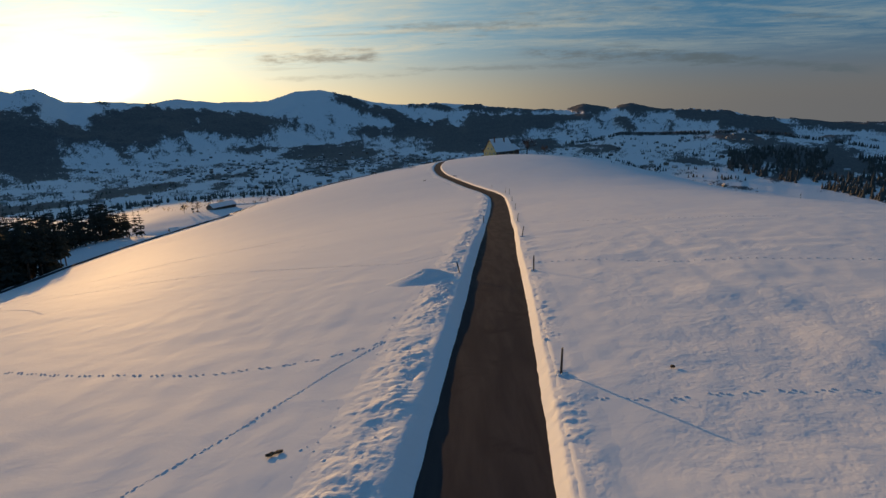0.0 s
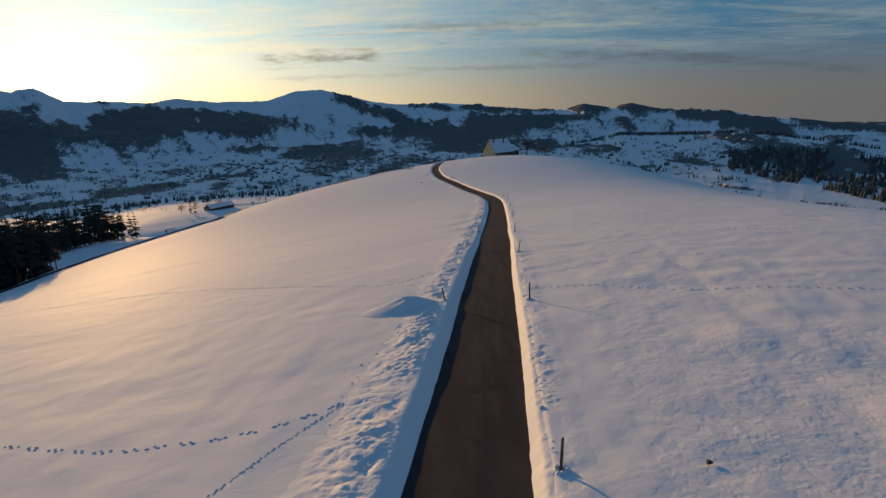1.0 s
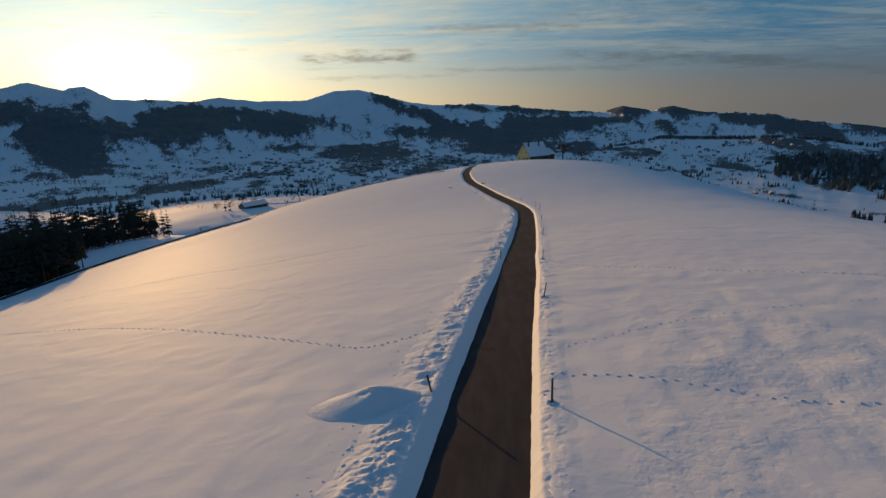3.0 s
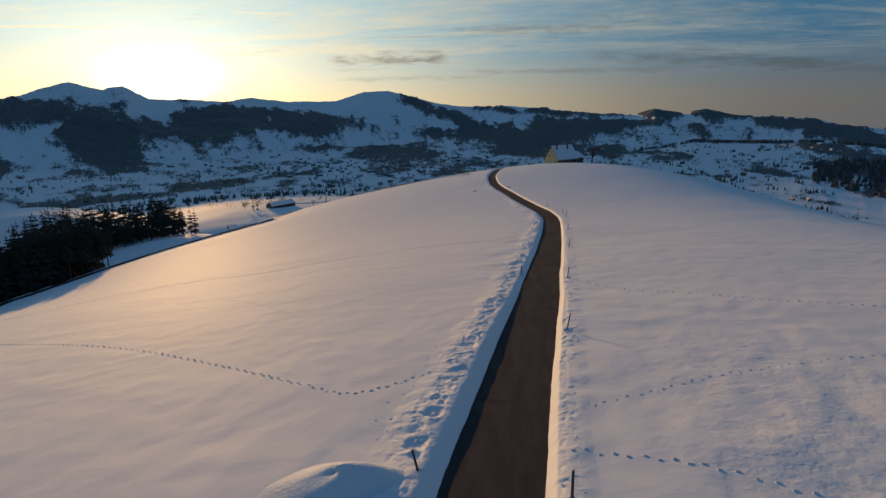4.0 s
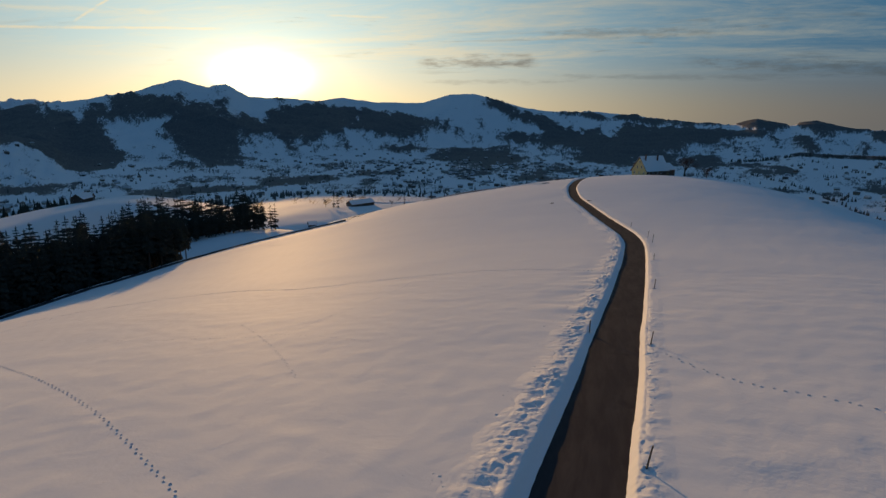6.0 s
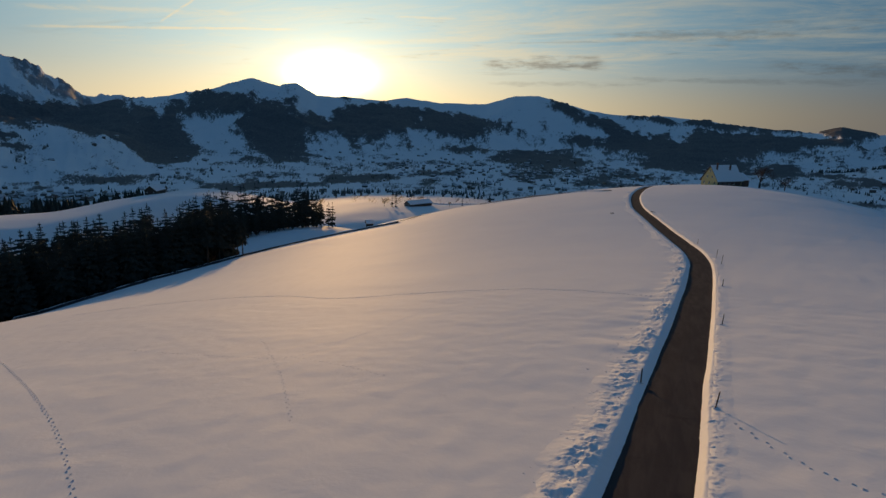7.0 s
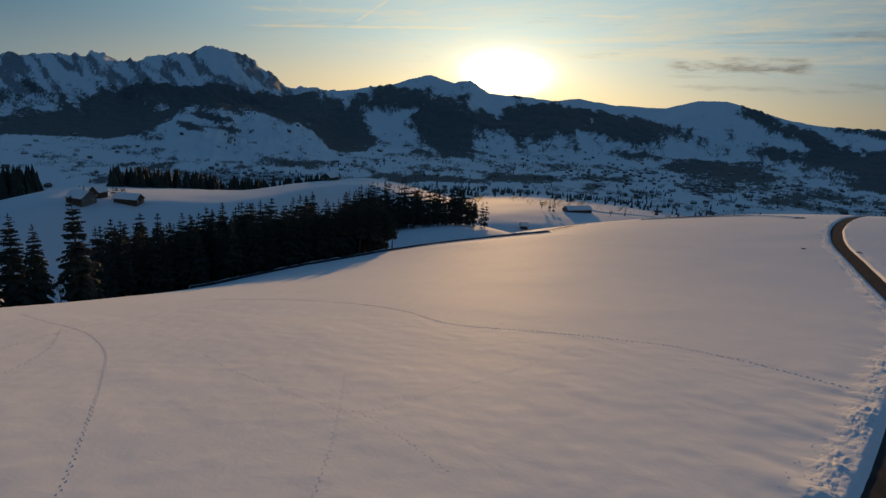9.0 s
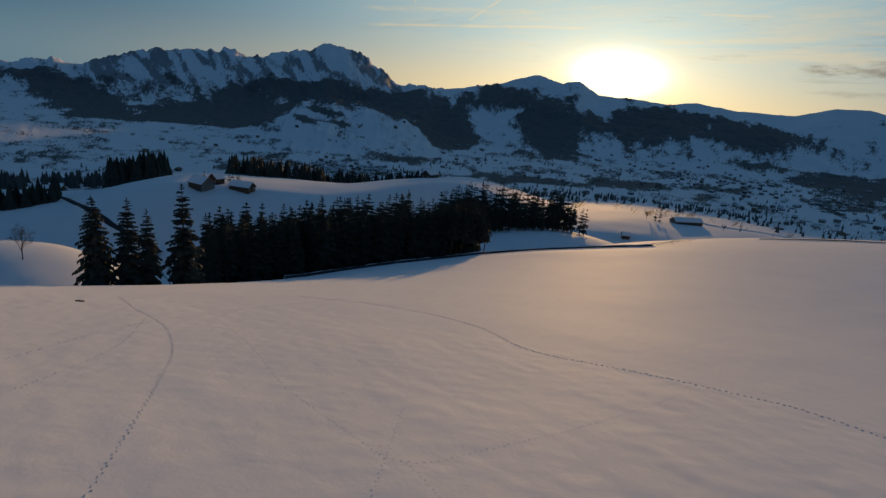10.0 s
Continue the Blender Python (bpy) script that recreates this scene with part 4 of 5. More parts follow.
def window(home, x, y, z, wide, high, facing):
    """A framed window on a wall; facing: 'x-', 'x+', 'y-' or 'y+'."""
    s = -1 if facing[1] == "-" else 1
    bm = bmesh.new()
    for a0, a1, b0, b1 in ((-wide / 2 - 0.1, wide / 2 + 0.1, -0.1, 0.0), (-wide / 2 - 0.1, wide / 2 + 0.1, high, high + 0.1),
                           (-wide / 2 - 0.1, -wide / 2, 0.0, high), (wide / 2, wide / 2 + 0.1, 0.0, high), (-0.03, 0.03, 0.0, high)):
        if facing[0] == "x":
            box(bm, x - 0.02 * s, x + 0.07 * s, y + a0, y + a1, z + b0, z + b1)
        else:
            box(bm, x + a0, x + a1, y - 0.02 * s, y + 0.07 * s, z + b0, z + b1)
    frame_part = part("window", bm, WHITE_PAINT, home, "white-framed window")
    bm = bmesh.new()
    if facing[0] == "x":
        box(bm, x, x + 0.025 * s, y - wide / 2, y + wide / 2, z, z + high)
    else:
        box(bm, x - wide / 2, x + wide / 2, y, y + 0.025 * s, z, z + high)
    part("pane", bm, WINDOW_GLASS, frame_part)


def farmhouse():
    home = gabled("farmhouse", "yellow shingled farmhouse with snow on its roof, behind the brow", "house", 29.6, 359.0, 46, 22, 12.4, 2.9, 9.4, YELLOW_WALL, 0.9, 1.5)
    for y in (-4.0, 0.0, 4.0):
        window(home, -11, y, 0.9, 0.8, 1.1, "x-")
    for y in (-1.8, 1.8):
        window(home, -11, y, 3.8, 0.8, 1.0, "x-")
    window(home, -11, 0, 6.6, 0.6, 0.7, "x-")
    for x in (-8, -4, 0, 4):
        window(home, x, -6.2, 0.9, 1.2, 1.2, "y-")
    bm = bmesh.new()
    box(bm, -8.3, -7.5, -2.4, -1.6, 7.6, 10.6)
    box(bm, -8.42, -7.38, -2.52, -1.48, 10.6, 10.8)
    part("chimney", bm, RED_TILE, home, "dark brick chimney")
    bm = bmesh.new()
    box(bm, 3.4, 4.2, -2.6, -1.8, 7.4, 10.0)
    part("chimney", bm, RED_TILE, home)
    bm = bmesh.new()
    box(bm, 11.2, 19.0, -5.6, 4.8, -1.5, 2.7)
    annex = part("annex", bm, DARK_WOOD, home, "dark boarded lean-to shed")
    bm = bmesh.new()
    prism(bm, [(11.2, -6.4, 2.6), (19.6, -6.4, 2.6), (19.6, 0, 5.6), (11.2, 0, 5.6)], (0, 0, 0.35))
    prism(bm, [(11.2, 5.6, 2.6), (19.6, 5.6, 2.6), (19.6, 0, 5.6), (11.2, 0, 5.6)], (0, 0, 0.35))
    part("annex_roof", bm, SNOW, annex, "snow-covered shed roof")
    home.matrix_world = home.matrix_world @ Matrix.Diagonal((0.78, 0.80, 1.06, 1))


farmhouse()


def farm(name, label, px, py, turn, length, width, eave, ridge, wall, kind="barn"):
    home = gabled(name, label, kind, px, py, turn, length, width, eave, ridge, wall, 0.8, 1.5)
    for y in (-0.28, 0.28):
        window(home, -length / 2, y * width, 0.35 * eave, 1.0, 1.2, "x-")
        window(home, length / 2, y * width, 0.35 * eave, 1.0, 1.2, "x+")
    bm = bmesh.new()
    box(bm, -length * 0.12, length * 0.12, -width / 2 - 0.06, -width / 2 + 0.02, -0.5, eave * 0.75)
    part("barn_door", bm, DARK_WOOD, home, "tall dark boarded door")
    return home


farm("hill_barn", "large weathered barn with a broad snow-covered roof", -389.0, 181.0, 20, 13, 10.5, 3.6, 7.6, GREY_WOOD)
farm("hill_barn", "dark wooden barn with a snowy roof and white gable trim", -379.0, 205.0, 35, 15, 8.5, 3.0, 6.0, DARK_WOOD)
farm("hill_barn", "small dark shed between the farm buildings", -397.0, 194.0, 120, 8, 7, 4.0, 7.2, DARK_WOOD)
make_bare_tree("bare_tree", "leafless tree beside the hill farm", -394.0, 208.0, 9.0, 21, 5)
for k, (x, y) in enumerate(((-400, 204), (-402, 207), (-398, 186))):
    stand(make_spruce("farm_spruce", "small dark spruce beside the hill farm", 9, 2.0, 12, 7, 110 + k), x, y, 30 * k)

farm("long_barn", "long low grey barn on the sunlit terrace", -272.0, 652.0, 64, 34, 11, 3.4, 7.2, GREY_WOOD)
farm("field_hut", "small dark hay hut on the snowy slope", -264.0, 518.0, 40, 6.6, 6.0, 3.2, 5.8, DARK_WOOD)
farm("field_hut", "small dark hut at the edge of the terrace", -254.0, 891.0, 20, 11, 9, 3.0, 6.5, DARK_WOOD)
make_bare_tree("bare_tree", "round leafless tree on the sunlit terrace", -304.0, 625.0, 14.0, 31, 5, 0.02, 0.6)
make_bare_tree("bare_tree", "leafless shrub beside the lane", -236.0, 662.0, 10.0, 33, 5, 0.02, 0.6)
for k, (x, y, h) in enumerate(((-292, 622, 15), (-288, 624, 17), (-231, 694, 13), (-268, 672, 11))):
    stand(make_spruce("terrace_spruce", "dark spruce on the sunlit terrace", 16, 2.8, 13, 7, 120 + k), x, y, 30 * k, h / 16)

for k, (x, y, turn) in enumerate(((-455, 440, 30), (-440, 425, 110), (-470, 452, 60), (-812, 132, 20), (-838, 150, 95), (-790, 150, 40), (-900, 164, 70), (-700, 215, 10))):
    farm("farm_building", "dark timber farm building under snow", x, y, turn, 16, 11, 4, 8, DARK_WOOD if k % 2 else GREY_WOOD)


def village(name, label, spots, seed):
    """Far houses too small to tell apart: walls and snowy roofs in two meshes of one settlement."""
    rnd = np.random.RandomState(seed)
    walls, roofs = ([], []), ([], [])
    xs = np.array([s[0] for s in spots])
    ys = np.array([s[1] for s in spots])
    for (x, y), z in zip(spots, land(xs, ys)):
        a = rnd.uniform(0, 3.14)
        hl, hw, e = rnd.uniform(3.5, 6.5), rnd.uniform(3, 4.5), rnd.uniform(2.5, 5)
        r = e + hw * 0.7
        ca, sa = math.cos(a), math.sin(a)

        def spot(u, v, h):
            return (x + ca * u - sa * v, y + sa * u + ca * v, z + h)
        v, f = walls
        k = len(v)
        v.extend([spot(-hl, -hw, -3), spot(hl, -hw, -3), spot(hl, hw, -3), spot(-hl, hw, -3), spot(-hl, -hw, e), spot(hl, -hw, e), spot(hl, hw, e), spot(-hl, hw, e), spot(-hl, 0, r), spot(hl, 0, r)])
        f.extend([(k, k + 1, k + 5, k + 4), (k + 2, k + 3, k + 7, k + 6), (k + 1, k + 2, k + 6, k + 9, k + 5), (k + 3, k, k + 4, k + 8, k + 7)])
        v, f = roofs
        k = len(v)
        o = 0.8
        v.extend([spot(-hl - o, -hw - o, e - 0.3), spot(hl + o, -hw - o, e - 0.3), spot(hl + o, 0, r + 0.4), spot(-hl - o, 0, r + 0.4), spot(-hl - o, hw + o, e - 0.3), spot(hl + o, hw + o, e - 0.3)])
        f.extend([(k, k + 1, k + 2, k + 3), (k + 3, k + 2, k + 5, k + 4), (k, k + 3, k + 4), (k + 1, k + 5, k + 2)])
    place = new(name, poly_mesh(name, *walls, VILLAGE_WALL))
    tagged(place, label, "village", kind="stuff")
    top = new("roofs", poly_mesh("roofs", *roofs, VILLAGE_ROOF))
    top.parent = place


def varied_look(choices):
    def build(n, at):
        info = n.add("ShaderNodeNewGeometry").outputs["Random Per Island"]
        ramp = n.add("ShaderNodeValToRGB")
        ramp.color_ramp.interpolation = "CONSTANT"
        for k, c in enumerate(choices):
            e = ramp.color_ramp.elements[k] if k < 2 else ramp.color_ramp.elements.new(k / len(choices))
            e.position, e.color = k / len(choices), (*c, 1)
        n.put(ramp.inputs[0], info)
        grime = n.noise(at, 0.2, 3, 0.6)
        return n.mix(n.math("MULTIPLY", grime, 0.5), ramp.outputs[0], (0.05, 0.04, 0.035, 1)), None, 0
    return build


VILLAGE_WALL = surface("village_walls", varied_look(((0.20, 0.15, 0.11), (0.45, 0.41, 0.36), (0.12, 0.095, 0.08), (0.30, 0.22, 0.15), (0.55, 0.52, 0.48))), 0.8)
VILLAGE_ROOF = surface("village_roofs", varied_look(((0.75, 0.76, 0.8), (0.20, 0.15, 0.13), (0.6, 0.61, 0.65), (0.72, 0.73, 0.77), (0.7, 0.71, 0.75))), 0.8)
rnd = np.random.RandomState(17)
village("town", "small town of many houses in the shaded snowy valley",
        [polar(a, r) for a, r in zip(rnd.normal(-14, 9, 300), np.clip(rnd.normal(2000, 350, 300), 1250, 2900))], 3)
village("town", "scattered farmhouses on the snowy slopes", [polar(a, r) for a, r in zip(rnd.uniform(-75, -18, 80), rnd.uniform(1150, 2300, 80))], 4)
village("town", "hamlets among the snowy hills", [polar(a, r) for a, r in zip(rnd.uniform(0, 34, 130), rnd.uniform(1300, 3000, 130))], 5)
village("town", "village at the foot of the mountains", [polar(a, r) for a, r in zip(rnd.normal(-55, 4, 160), rnd.normal(1300, 60, 160))], 6)


# ================= lower lane below the brow =================
def lane(name, label, points, width, material, lift=0.05, kind="structure", edge=0.35):
    """A narrow lane laid on the land with a low snow edge on its downhill side."""
    px, py = zip(*points)
    s = np.concatenate([[0], np.cumsum(np.hypot(np.diff(px), np.diff(py)))])
    fx, fy = _spline(s, px), _spline(s, py)
    t = np.arange(0, s[-1], 1.5)
    x, y = fx(t), fy(t)
    dx, dy = np.gradient(x), np.gradient(y)
    d = np.hypot(dx, dy)
    rx, ry = dy / d, -dx / d
    u = np.linspace(-width / 2, width / 2, 5)
    gx, gy = x[:, None] + rx[:, None] * u, y[:, None] + ry[:, None] * u
    gz = land(gx, gy).max(1, keepdims=True) + lift + 0 * u
    mesh = grid_mesh(name, np.stack([gx, gy, gz], -1)[:, ::-1], len(t), 5)
    mesh.materials.append(material)
    tagged(new(name, mesh), label, "road", kind=kind)
    for sgn, hgt in ((-1, edge * 0.5), (1, edge)):
        u = sgn * np.array([width / 2 - 0.05, width / 2 + 0.25, width / 2 + 0.8, width / 2 + 1.8, width / 2 + 3.0])
        ex, ey = x[:, None] + rx[:, None] * u, y[:, None] + ry[:, None] * u
        bump = np.array([0.0, 1.0, 1.1, 0.4, 0.0]) * hgt * (1 + 0.4 * fbm(ex, ey, 3, 3, 8))
        ez = land(ex, ey) * np.array([0, 0.4, 1, 1, 1]) + gz[:, :1] * np.array([1, 0.6, 0, 0, 0]) + bump - np.array([0.05, 0, 0, 0, 0.3])
        pts = np.stack([ex, ey, ez], -1)
        mesh = grid_mesh("lane_bank", pts if sgn < 0 else pts[:, ::-1], len(t), 5)
        mesh.materials.append(SNOW)
        tagged(new("lane_bank", mesh), "low snow edge beside the lower lane", "snow bank", kind="structure")


lane("lower_lane", "dark cleared lane that skirts the brow", ((-100, 249), (-106, 243), (-117, 231.5), (-128, 220.5), (-138, 209), (-144, 198), (-148, 182), (-151, 165), (-154.5, 148), (-159, 128)), 3.2, ASPHALT, 0.12, edge=0.6)
lane("lower_lane", "dark lane climbing the meadow beyond the spruces", ((-525, 118), (-459, 117), (-403, 119), (-391, 122), (-380, 125), (-373, 128), (-358, 135), (-345, 142)), 5.0, ASPHALT, 0.2, edge=0.6)
lane("lower_lane", "narrow dark lane along the sunlit terrace", ((-290, 700), (-262, 690), (-240, 712), (-215, 760), (-200, 820)), 5.0, ASPHALT, 0.3, edge=0.8)


lane("upper_lane", "dark cleared lane turning away below the crest", ((-21, 300), (-34, 309), (-50, 309), (-66, 302), (-82, 300)), 3.0, ASPHALT, 0.25, edge=0.3)


# ================= posts, piles, clods and tracks =================
def snow_post(x, y, height, lean, turn, label):
    post = base("snow_post", x, y, ground(x, y) + 0.02, turn)
    tagged(post, label, "post", "roadside posts")
    bm = bmesh.new()
    made = bmesh.ops.create_cone(bm, segments=8, radius1=0.042, radius2=0.036, depth=height + 0.4, cap_ends=True)["verts"]
    for v in made:
        v.co.z += height / 2 - 0.2
        v.co.x += lean * v.co.z + random.uniform(-0.006, 0.006)
        if v.co.z > height * 0.8:
            v.co.z += 0.04 * (v.co.x - lean * v.co.z) / 0.05
    bmesh.ops.bevel(bm, geom=[e for e in bm.edges if min(v.co.z for v in e.verts) > height * 0.8], offset=0.008, segments=1, affect="EDGES")
    part("shaft", bm, POST_WOOD, post)
    bm = bmesh.new()
    for k in range(9):
        a = 0.7 * k
        r = random.uniform(0.09, 0.16)
        v = bmesh.ops.create_icosphere(bm, subdivisions=1, radius=random.uniform(0.05, 0.09))["verts"]
        for p in v:
            p.co += Vector((r * math.cos(a), r * math.sin(a), -0.01))
    part("snow_collar", bm, SNOW, post, "crumbs of snow round the foot")


POST = "weathered round wooden post standing in the snow bank"
for k, (x, y, h, lean) in enumerate(((3.85, 16.6, 0.86, 0.03), (5.25, 32.6, 0.92, 0.0), (6.55, 49.0, 0.95, 0.14), (8.1, 66.4, 0.95, 0.10), (10.2, 88.2, 1.0, 0.05),
                                     (12.0, 110.0, 0.9, 0.0), (13.6, 131.8, 1.5, 0.06), (13.4, 139.0, 1.4, 0.02), (11.2, 156.0, 1.0, 0.0))):
    snow_post(x, y, h, lean, 0, POST)
for x, y, h, lean in ((0.86, 34.1, 0.75, -0.22), (4.25, 69.3, 0.9, 0.0)):
    snow_post(x, y, h, lean, 0, "short tilted wooden post on the ploughed bank")


def snow_pile():
    """A heap left by the plough, steep on the road's side."""
    cx, cy = -1.45, 33.4
    t = np.linspace(0, 1, 18)[:, None]
    a = np.linspace(0, 2 * math.pi, 49)[None, :-1]
    rx, ry = 2.35 * (1 + 0.12 * np.sin(2 * a + 0.6)), 1.55 * (1 + 0.1 * np.cos(3 * a))
    u, v = t * rx * np.cos(a), t * ry * np.sin(a)
    turn = radians(6)
    x, y = cx + u * math.cos(turn) - v * math.sin(turn), cy + u * math.sin(turn) + v * math.cos(turn)
    dome = 0.52 * (1 - step(t, 0.12, 1.0)) * (1 + 0.25 * np.cos(a - 0.6)) + 0.05 * fbm(x, y, 1.0, 3, 3) * (1 - t)
    z = land(x, y) + dome - 0.06 * step(t, 0.85, 1.0)
    mesh = grid_mesh("snow_mound", np.stack([x, y, z], -1)[::-1], 18, 48, closed=True)
    mesh.materials.append(SNOW)
    tagged(new("snow_mound", mesh), "rounded heap of ploughed snow beside the lane", "snow heap")


snow_pile()


def clod_of_earth(x, y, size, seed, label):
    rnd = random.Random(seed)
    bm = bmesh.new()
    for k in range(3):
        v = bmesh.ops.create_icosphere(bm, subdivisions=2, radius=size * rnd.uniform(0.22, 0.42))["verts"]
        off = Vector((rnd.uniform(-0.6, 0.6) * size, rnd.uniform(-0.3, 0.3) * size, 0.02))
        for p in v:
            p.co = Vector((p.co.x * 1.5, p.co.y, p.co.z * 0.45)) * rnd.uniform(0.6, 1.3) + off
    mesh = bpy.data.meshes.new("earth_clod")
    bm.to_mesh(mesh)
    bm.free()
    mesh.materials.append(EARTH)
    ob = new("earth_clod", mesh)
    ob.matrix_world = pose(x, y, ground(x, y) + 0.03, 0, 0, seed * 40)
    tagged(ob, label, "clod")


clod_of_earth(-4.12, 12.9, 0.20, 1, "dark clod of earth lying on the snow")
clod_of_earth(7.26, 16.45, 0.15, 2, "small dark clod lying on trampled snow")
clod_of_earth(-10.5, 212.9, 1.1, 3, "dark stone showing through the snow")
clod_of_earth(1.1, 213.4, 1.0, 4, "dark stone showing through snow beside the lane")
clod_of_earth(-84.0, 62.5, 0.8, 5, "dark clod showing through the snowy field")

DOME = [(math.cos(a) * r, math.sin(a) * r, h) for r, h in ((1.0, -0.25), (0.72, 0.55)) for a in [1.0472 * k for k in range(6)]] + [(0, 0, 0.8)]
DOME_FACES = [(k, (k + 1) % 6, 6 + (k + 1) % 6, 6 + k) for k in range(6)] + [(6 + k, 6 + (k + 1) % 6, 12) for k in range(6)]
# a print: a low rim pushed up round a sunk floor
PRINT = [(math.cos(a) * r, math.sin(a) * r, h) for r, h in ((1.25, -0.3), (1.0, 1.0), (0.80, 0.18)) for a in [1.0472 * k for k in range(6)]] + [(0, 0, 0.12)]
PRINT_FACES = [(6 * j + k, 6 * j + (k + 1) % 6, 6 * j + 6 + (k + 1) % 6, 6 * j + 6 + k) for j in range(2) for k in range(6)] + [(12 + k, 12 + (k + 1) % 6, 18) for k in range(6)]


def crumbs(name, label, category, spots, material=None, shape=None):
    """Many small pressed-up crumbs of snow: x, y, radius along, radius across, height, turn."""
    spots = np.array(spots)
    z = land(spots[:, 0], spots[:, 1])
    verts, faces = [], []
    for (x, y, a, b, h, turn), gz in zip(spots, z):
        k = len(verts)
        ca, sa = math.cos(turn), math.sin(turn)
        for u, v, w in (shape or (DOME, DOME_FACES))[0]:
            u, v = u * a, v * b
            verts.append((x + ca * u - sa * v, y + sa * u + ca * v, gz + w * h))
        faces.extend([tuple(k + i for i in f) for f in (shape or (DOME, DOME_FACES))[1]])
    tagged(new(name, poly_mesh(name, verts, faces, material or LAND, True)), label, category, kind="stuff")


def trail(points, pace, wide, size, height, seed, hops=0, label="line of footprints pressed into the snow"):
    """Footprints along a way: the pushed-up edges of each print. hops: prints in a bunch, for an animal's leaps."""
    rnd = np.random.RandomState(seed)
    px, py = zip(*points)
    s = np.concatenate([[0], np.cumsum(np.hypot(np.diff(px), np.diff(py)))])
    fx, fy = _spline(s, px), _spline(s, py)
    spots, t, k = [], 0.0, 0
    while t < s[-1]:
        x, y = float(fx(t)), float(fy(t))
        way = math.atan2(float(fy(t + 0.2) - fy(t - 0.2)), float(fx(t + 0.2) - fx(t - 0.2)))
        for j in range(max(1, hops)):
            off = wide * (1 if (k + j) % 2 else -1) * rnd.uniform(0.6, 1.2)
            ahead = j * size * 1.7 + rnd.uniform(-0.04, 0.04)
            small = 0.70
            spots.append((x - math.sin(way) * off + math.cos(way) * ahead, y + math.cos(way) * off + math.sin(way) * ahead,
                          small * size * rnd.uniform(0.8, 1.2), small * size * 0.6 * rnd.uniform(0.8, 1.2), 0.27 * height * rnd.uniform(0.7, 1.2), way))
        t += pace * rnd.uniform(0.85, 1.15)
        k += 1
    crumbs("footprints", label, "footprints", spots, None, (PRINT, PRINT_FACES))


trail(((-30, 29), (-20.4, 23.7), (-13.2, 20.74), (-8.1, 19.56), (-4, 20.36), (-2.2, 21.8)), 0.92, 0.06, 0.085, 0.075, 1, 4, "bounding animal tracks across smooth snow")
trail(((-9.5, 7.5), (-7.44, 11.57), (-5.9, 14.1), (-4.7, 16.65), (-3.4, 19.56), (-2.16, 21.83)), 0.13, 0.03, 0.075, 0.05, 2, 0, "close line of footprints climbing to the bank")
trail(((-0.1, 42.8), (-3.3, 40.6), (-5.5, 41.8), (-10, 44.7), (-16, 48.4), (-22, 51.9), (-29, 55.4), (-40.4, 60.6), (-46.8, 63.3), (-60.6, 66.6), (-75, 67), (-90, 68.3)), 0.40, 0.07, 0.11, 0.10, 3)
trail(((5.6, 35.4), (9.4, 34.3), (12.5, 32.5), (17, 31.4), (23, 29.3), (32, 26)), 0.42, 0.08, 0.12, 0.085, 4)
trail(((4.3, 14.7), (6.17, 14.4), (8.2, 14.5), (12, 14.15), (20, 13.5)), 1.0, 0.06, 0.09, 0.06, 5, 4, "bounding animal tracks on trampled snow")
trail(((8.5, 64.8), (12, 59.8), (15.8, 57.9), (18.8, 55.5), (22.7, 53.8), (32, 51)), 0.5, 0.09, 0.14, 0.09, 6)
trail(((-82.8, 94.2), (-64.4, 100.9), (-46.5, 101.3), (-35, 97.2), (-23.3, 100.7), (-15.6, 103), (-11.4, 104.2), (-5, 103.4), (4, 101)), 0.50, 0.09, 0.19, 0.13, 7)
trail(((-42, 43), (-50.9, 52.1), (-63.2, 65), (-70, 76.8), (-76.5, 98.3)), 0.55, 0.08, 0.14, 0.085, 8)
trail(((-12, 57), (-18.5, 64.4), (-21.5, 67.5), (-24.6, 70.6), (-28, 73.9)), 0.45, 0.06, 0.09, 0.05, 9)
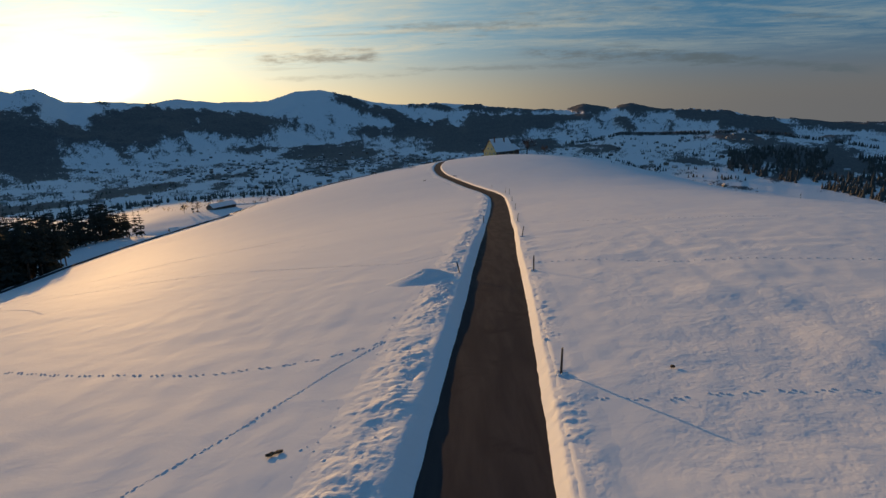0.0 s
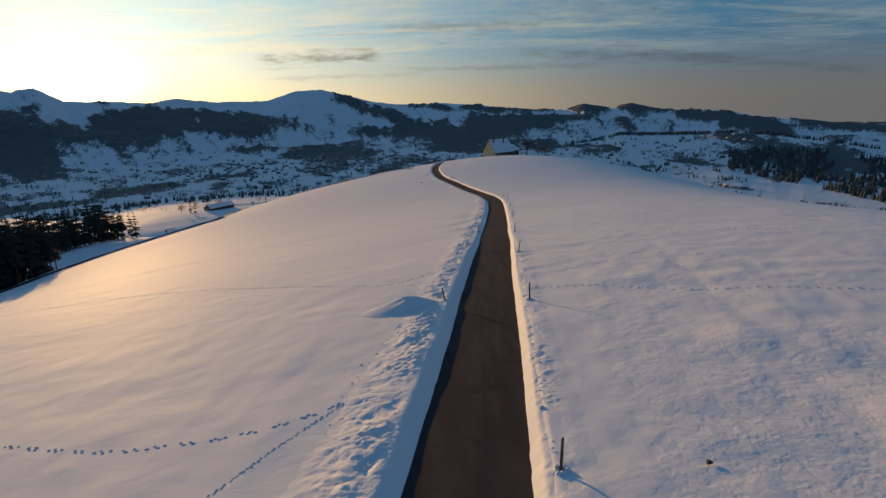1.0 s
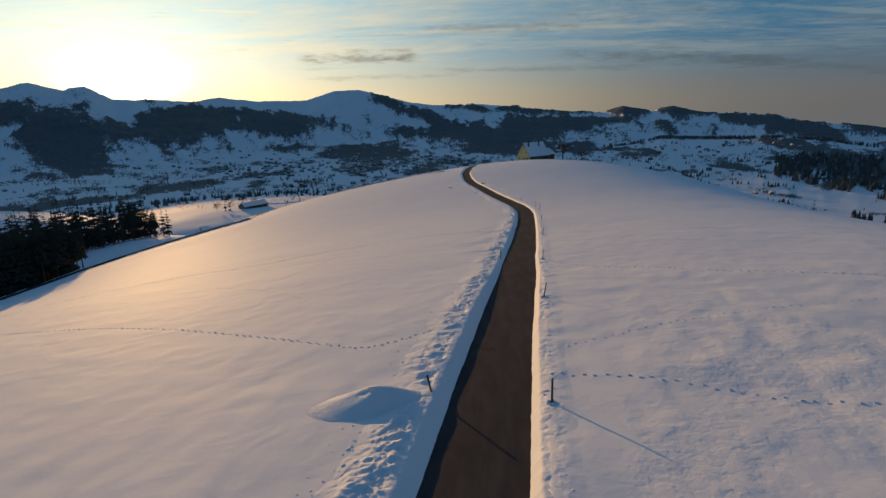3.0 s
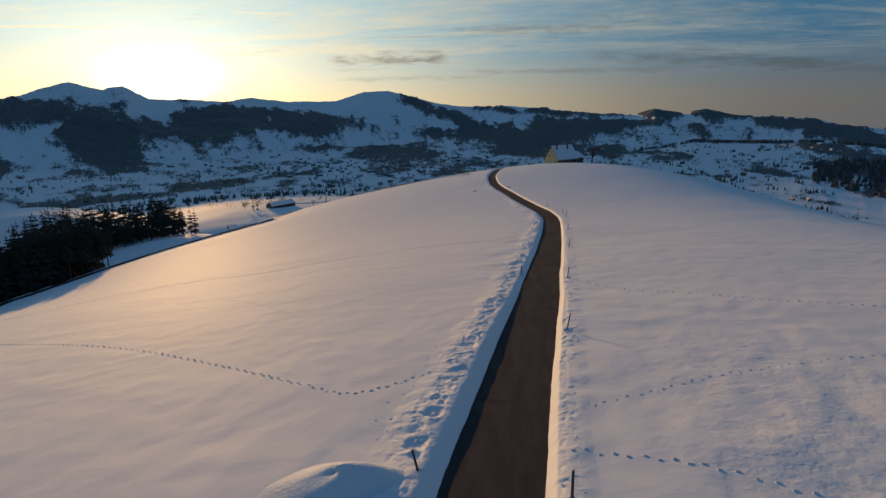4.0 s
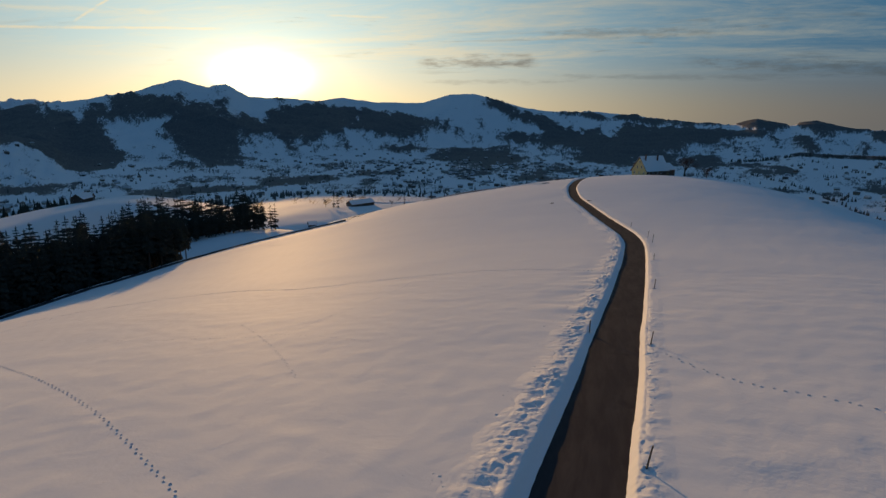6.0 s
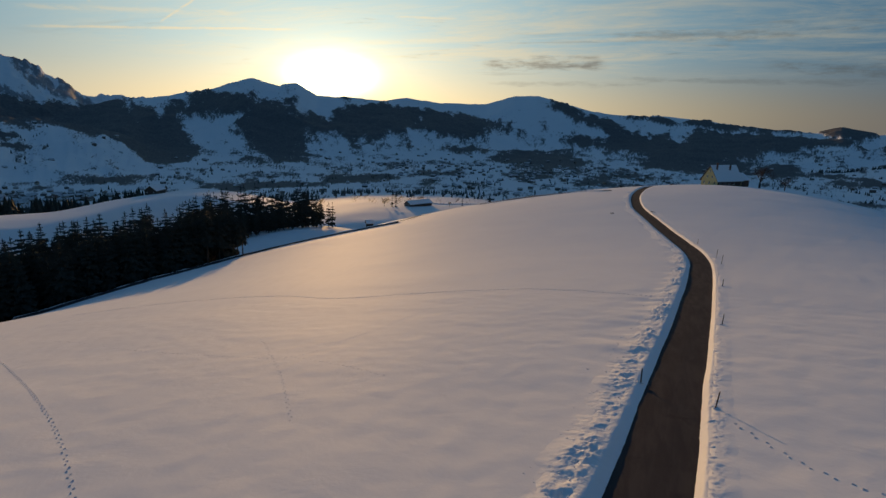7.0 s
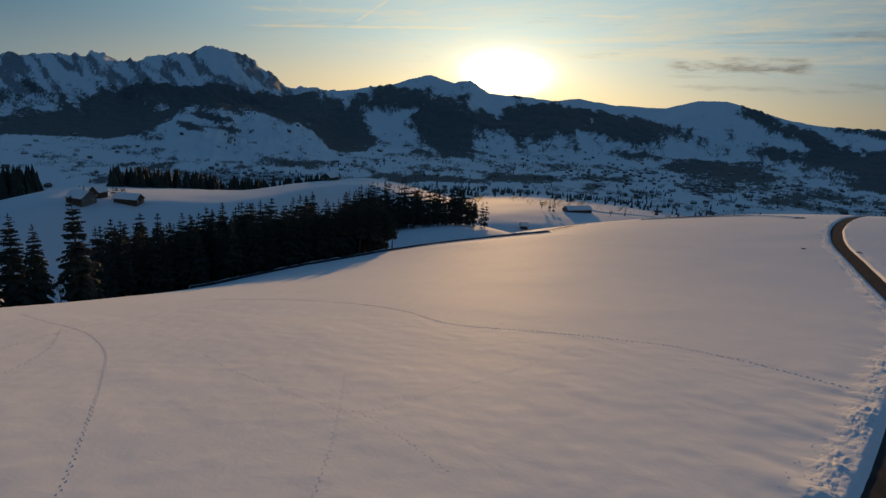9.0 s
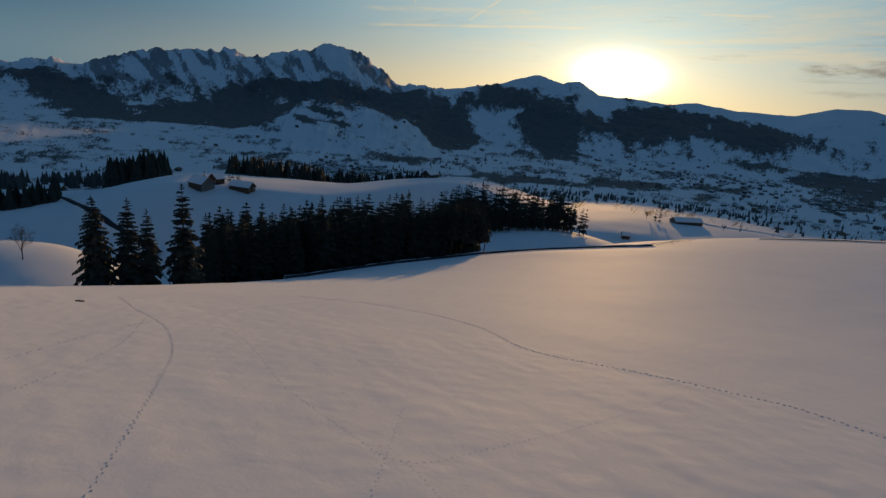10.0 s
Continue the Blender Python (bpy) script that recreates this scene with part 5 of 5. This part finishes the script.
trail(((-21.5, 67.5), (-20.3, 68.5), (-19.35, 73), (-18.5, 80.6), (-18.1, 96)), 0.45, 0.05, 0.08, 0.042, 10)
trail(((-21.5, 67.5), (-26.7, 67.7), (-34.6, 68.1), (-46.8, 70.7), (-65.9, 73.9)), 0.5, 0.05, 0.085, 0.045, 11)
trail(((-20.4, 68.2), (-16.8, 67.35), (-11, 65.5)), 0.42, 0.05, 0.08, 0.042, 12)
trail(((5.8, 38.3), (8.5, 39.8), (11.7, 41.4), (15.5, 42.9), (24, 45)), 0.5, 0.06, 0.10, 0.05, 13)
trail(((-33, 43), (-41, 51), (-52, 60), (-66, 66)), 0.5, 0.07, 0.12, 0.07, 14)
trail(((-113, 205), (-95, 195), (-80, 200), (-55, 205), (-30, 204)), 0.9, 0.1, 0.22, 0.12, 15)

# bare stalks and stones on the thin snow of the brow
rnd = np.random.RandomState(29)
spots = []
for _ in range(170):
    f = rnd.uniform(0, 1)
    a = rnd.uniform(0.12, 0.38)
    spots.append((-104 - 5 * f + rnd.normal(0, 2.6), 257 + 40 * f + rnd.normal(0, 2.0), a, a * rnd.uniform(0.4, 0.9), rnd.uniform(0.06, 0.22), rnd.uniform(0, 3.1)))
crumbs("stony_patch", "dark stones and stalks showing through thin snow on the brow", "stones", spots, EARTH)

# lumps thrown out by the plough
rnd = np.random.RandomState(23)
spots = []
for _ in range(2600):
    y = 6 + 89 * rnd.uniform(0, 1) ** 1.7
    left = rnd.uniform(0, 1) < 0.96
    u = -(2.25 + abs(rnd.normal(0.9, 0.75))) if left else 1.95 + abs(rnd.normal(0.2, 0.35))
    s = 0.018 + 0.035 * rnd.uniform() ** 2 if rnd.uniform() < 0.95 else rnd.uniform(0.05, 0.10)
    spots.append((float(road_x(y)) + u, y, s * rnd.uniform(1.0, 1.6), s, s * rnd.uniform(0.4, 0.9) + (0.05 if left and u > -3.0 else 0.0), rnd.uniform(0, 3.1)))
crumbs("plough_crumbs", "loose lumps of ploughed snow along the bank", "snow", spots)
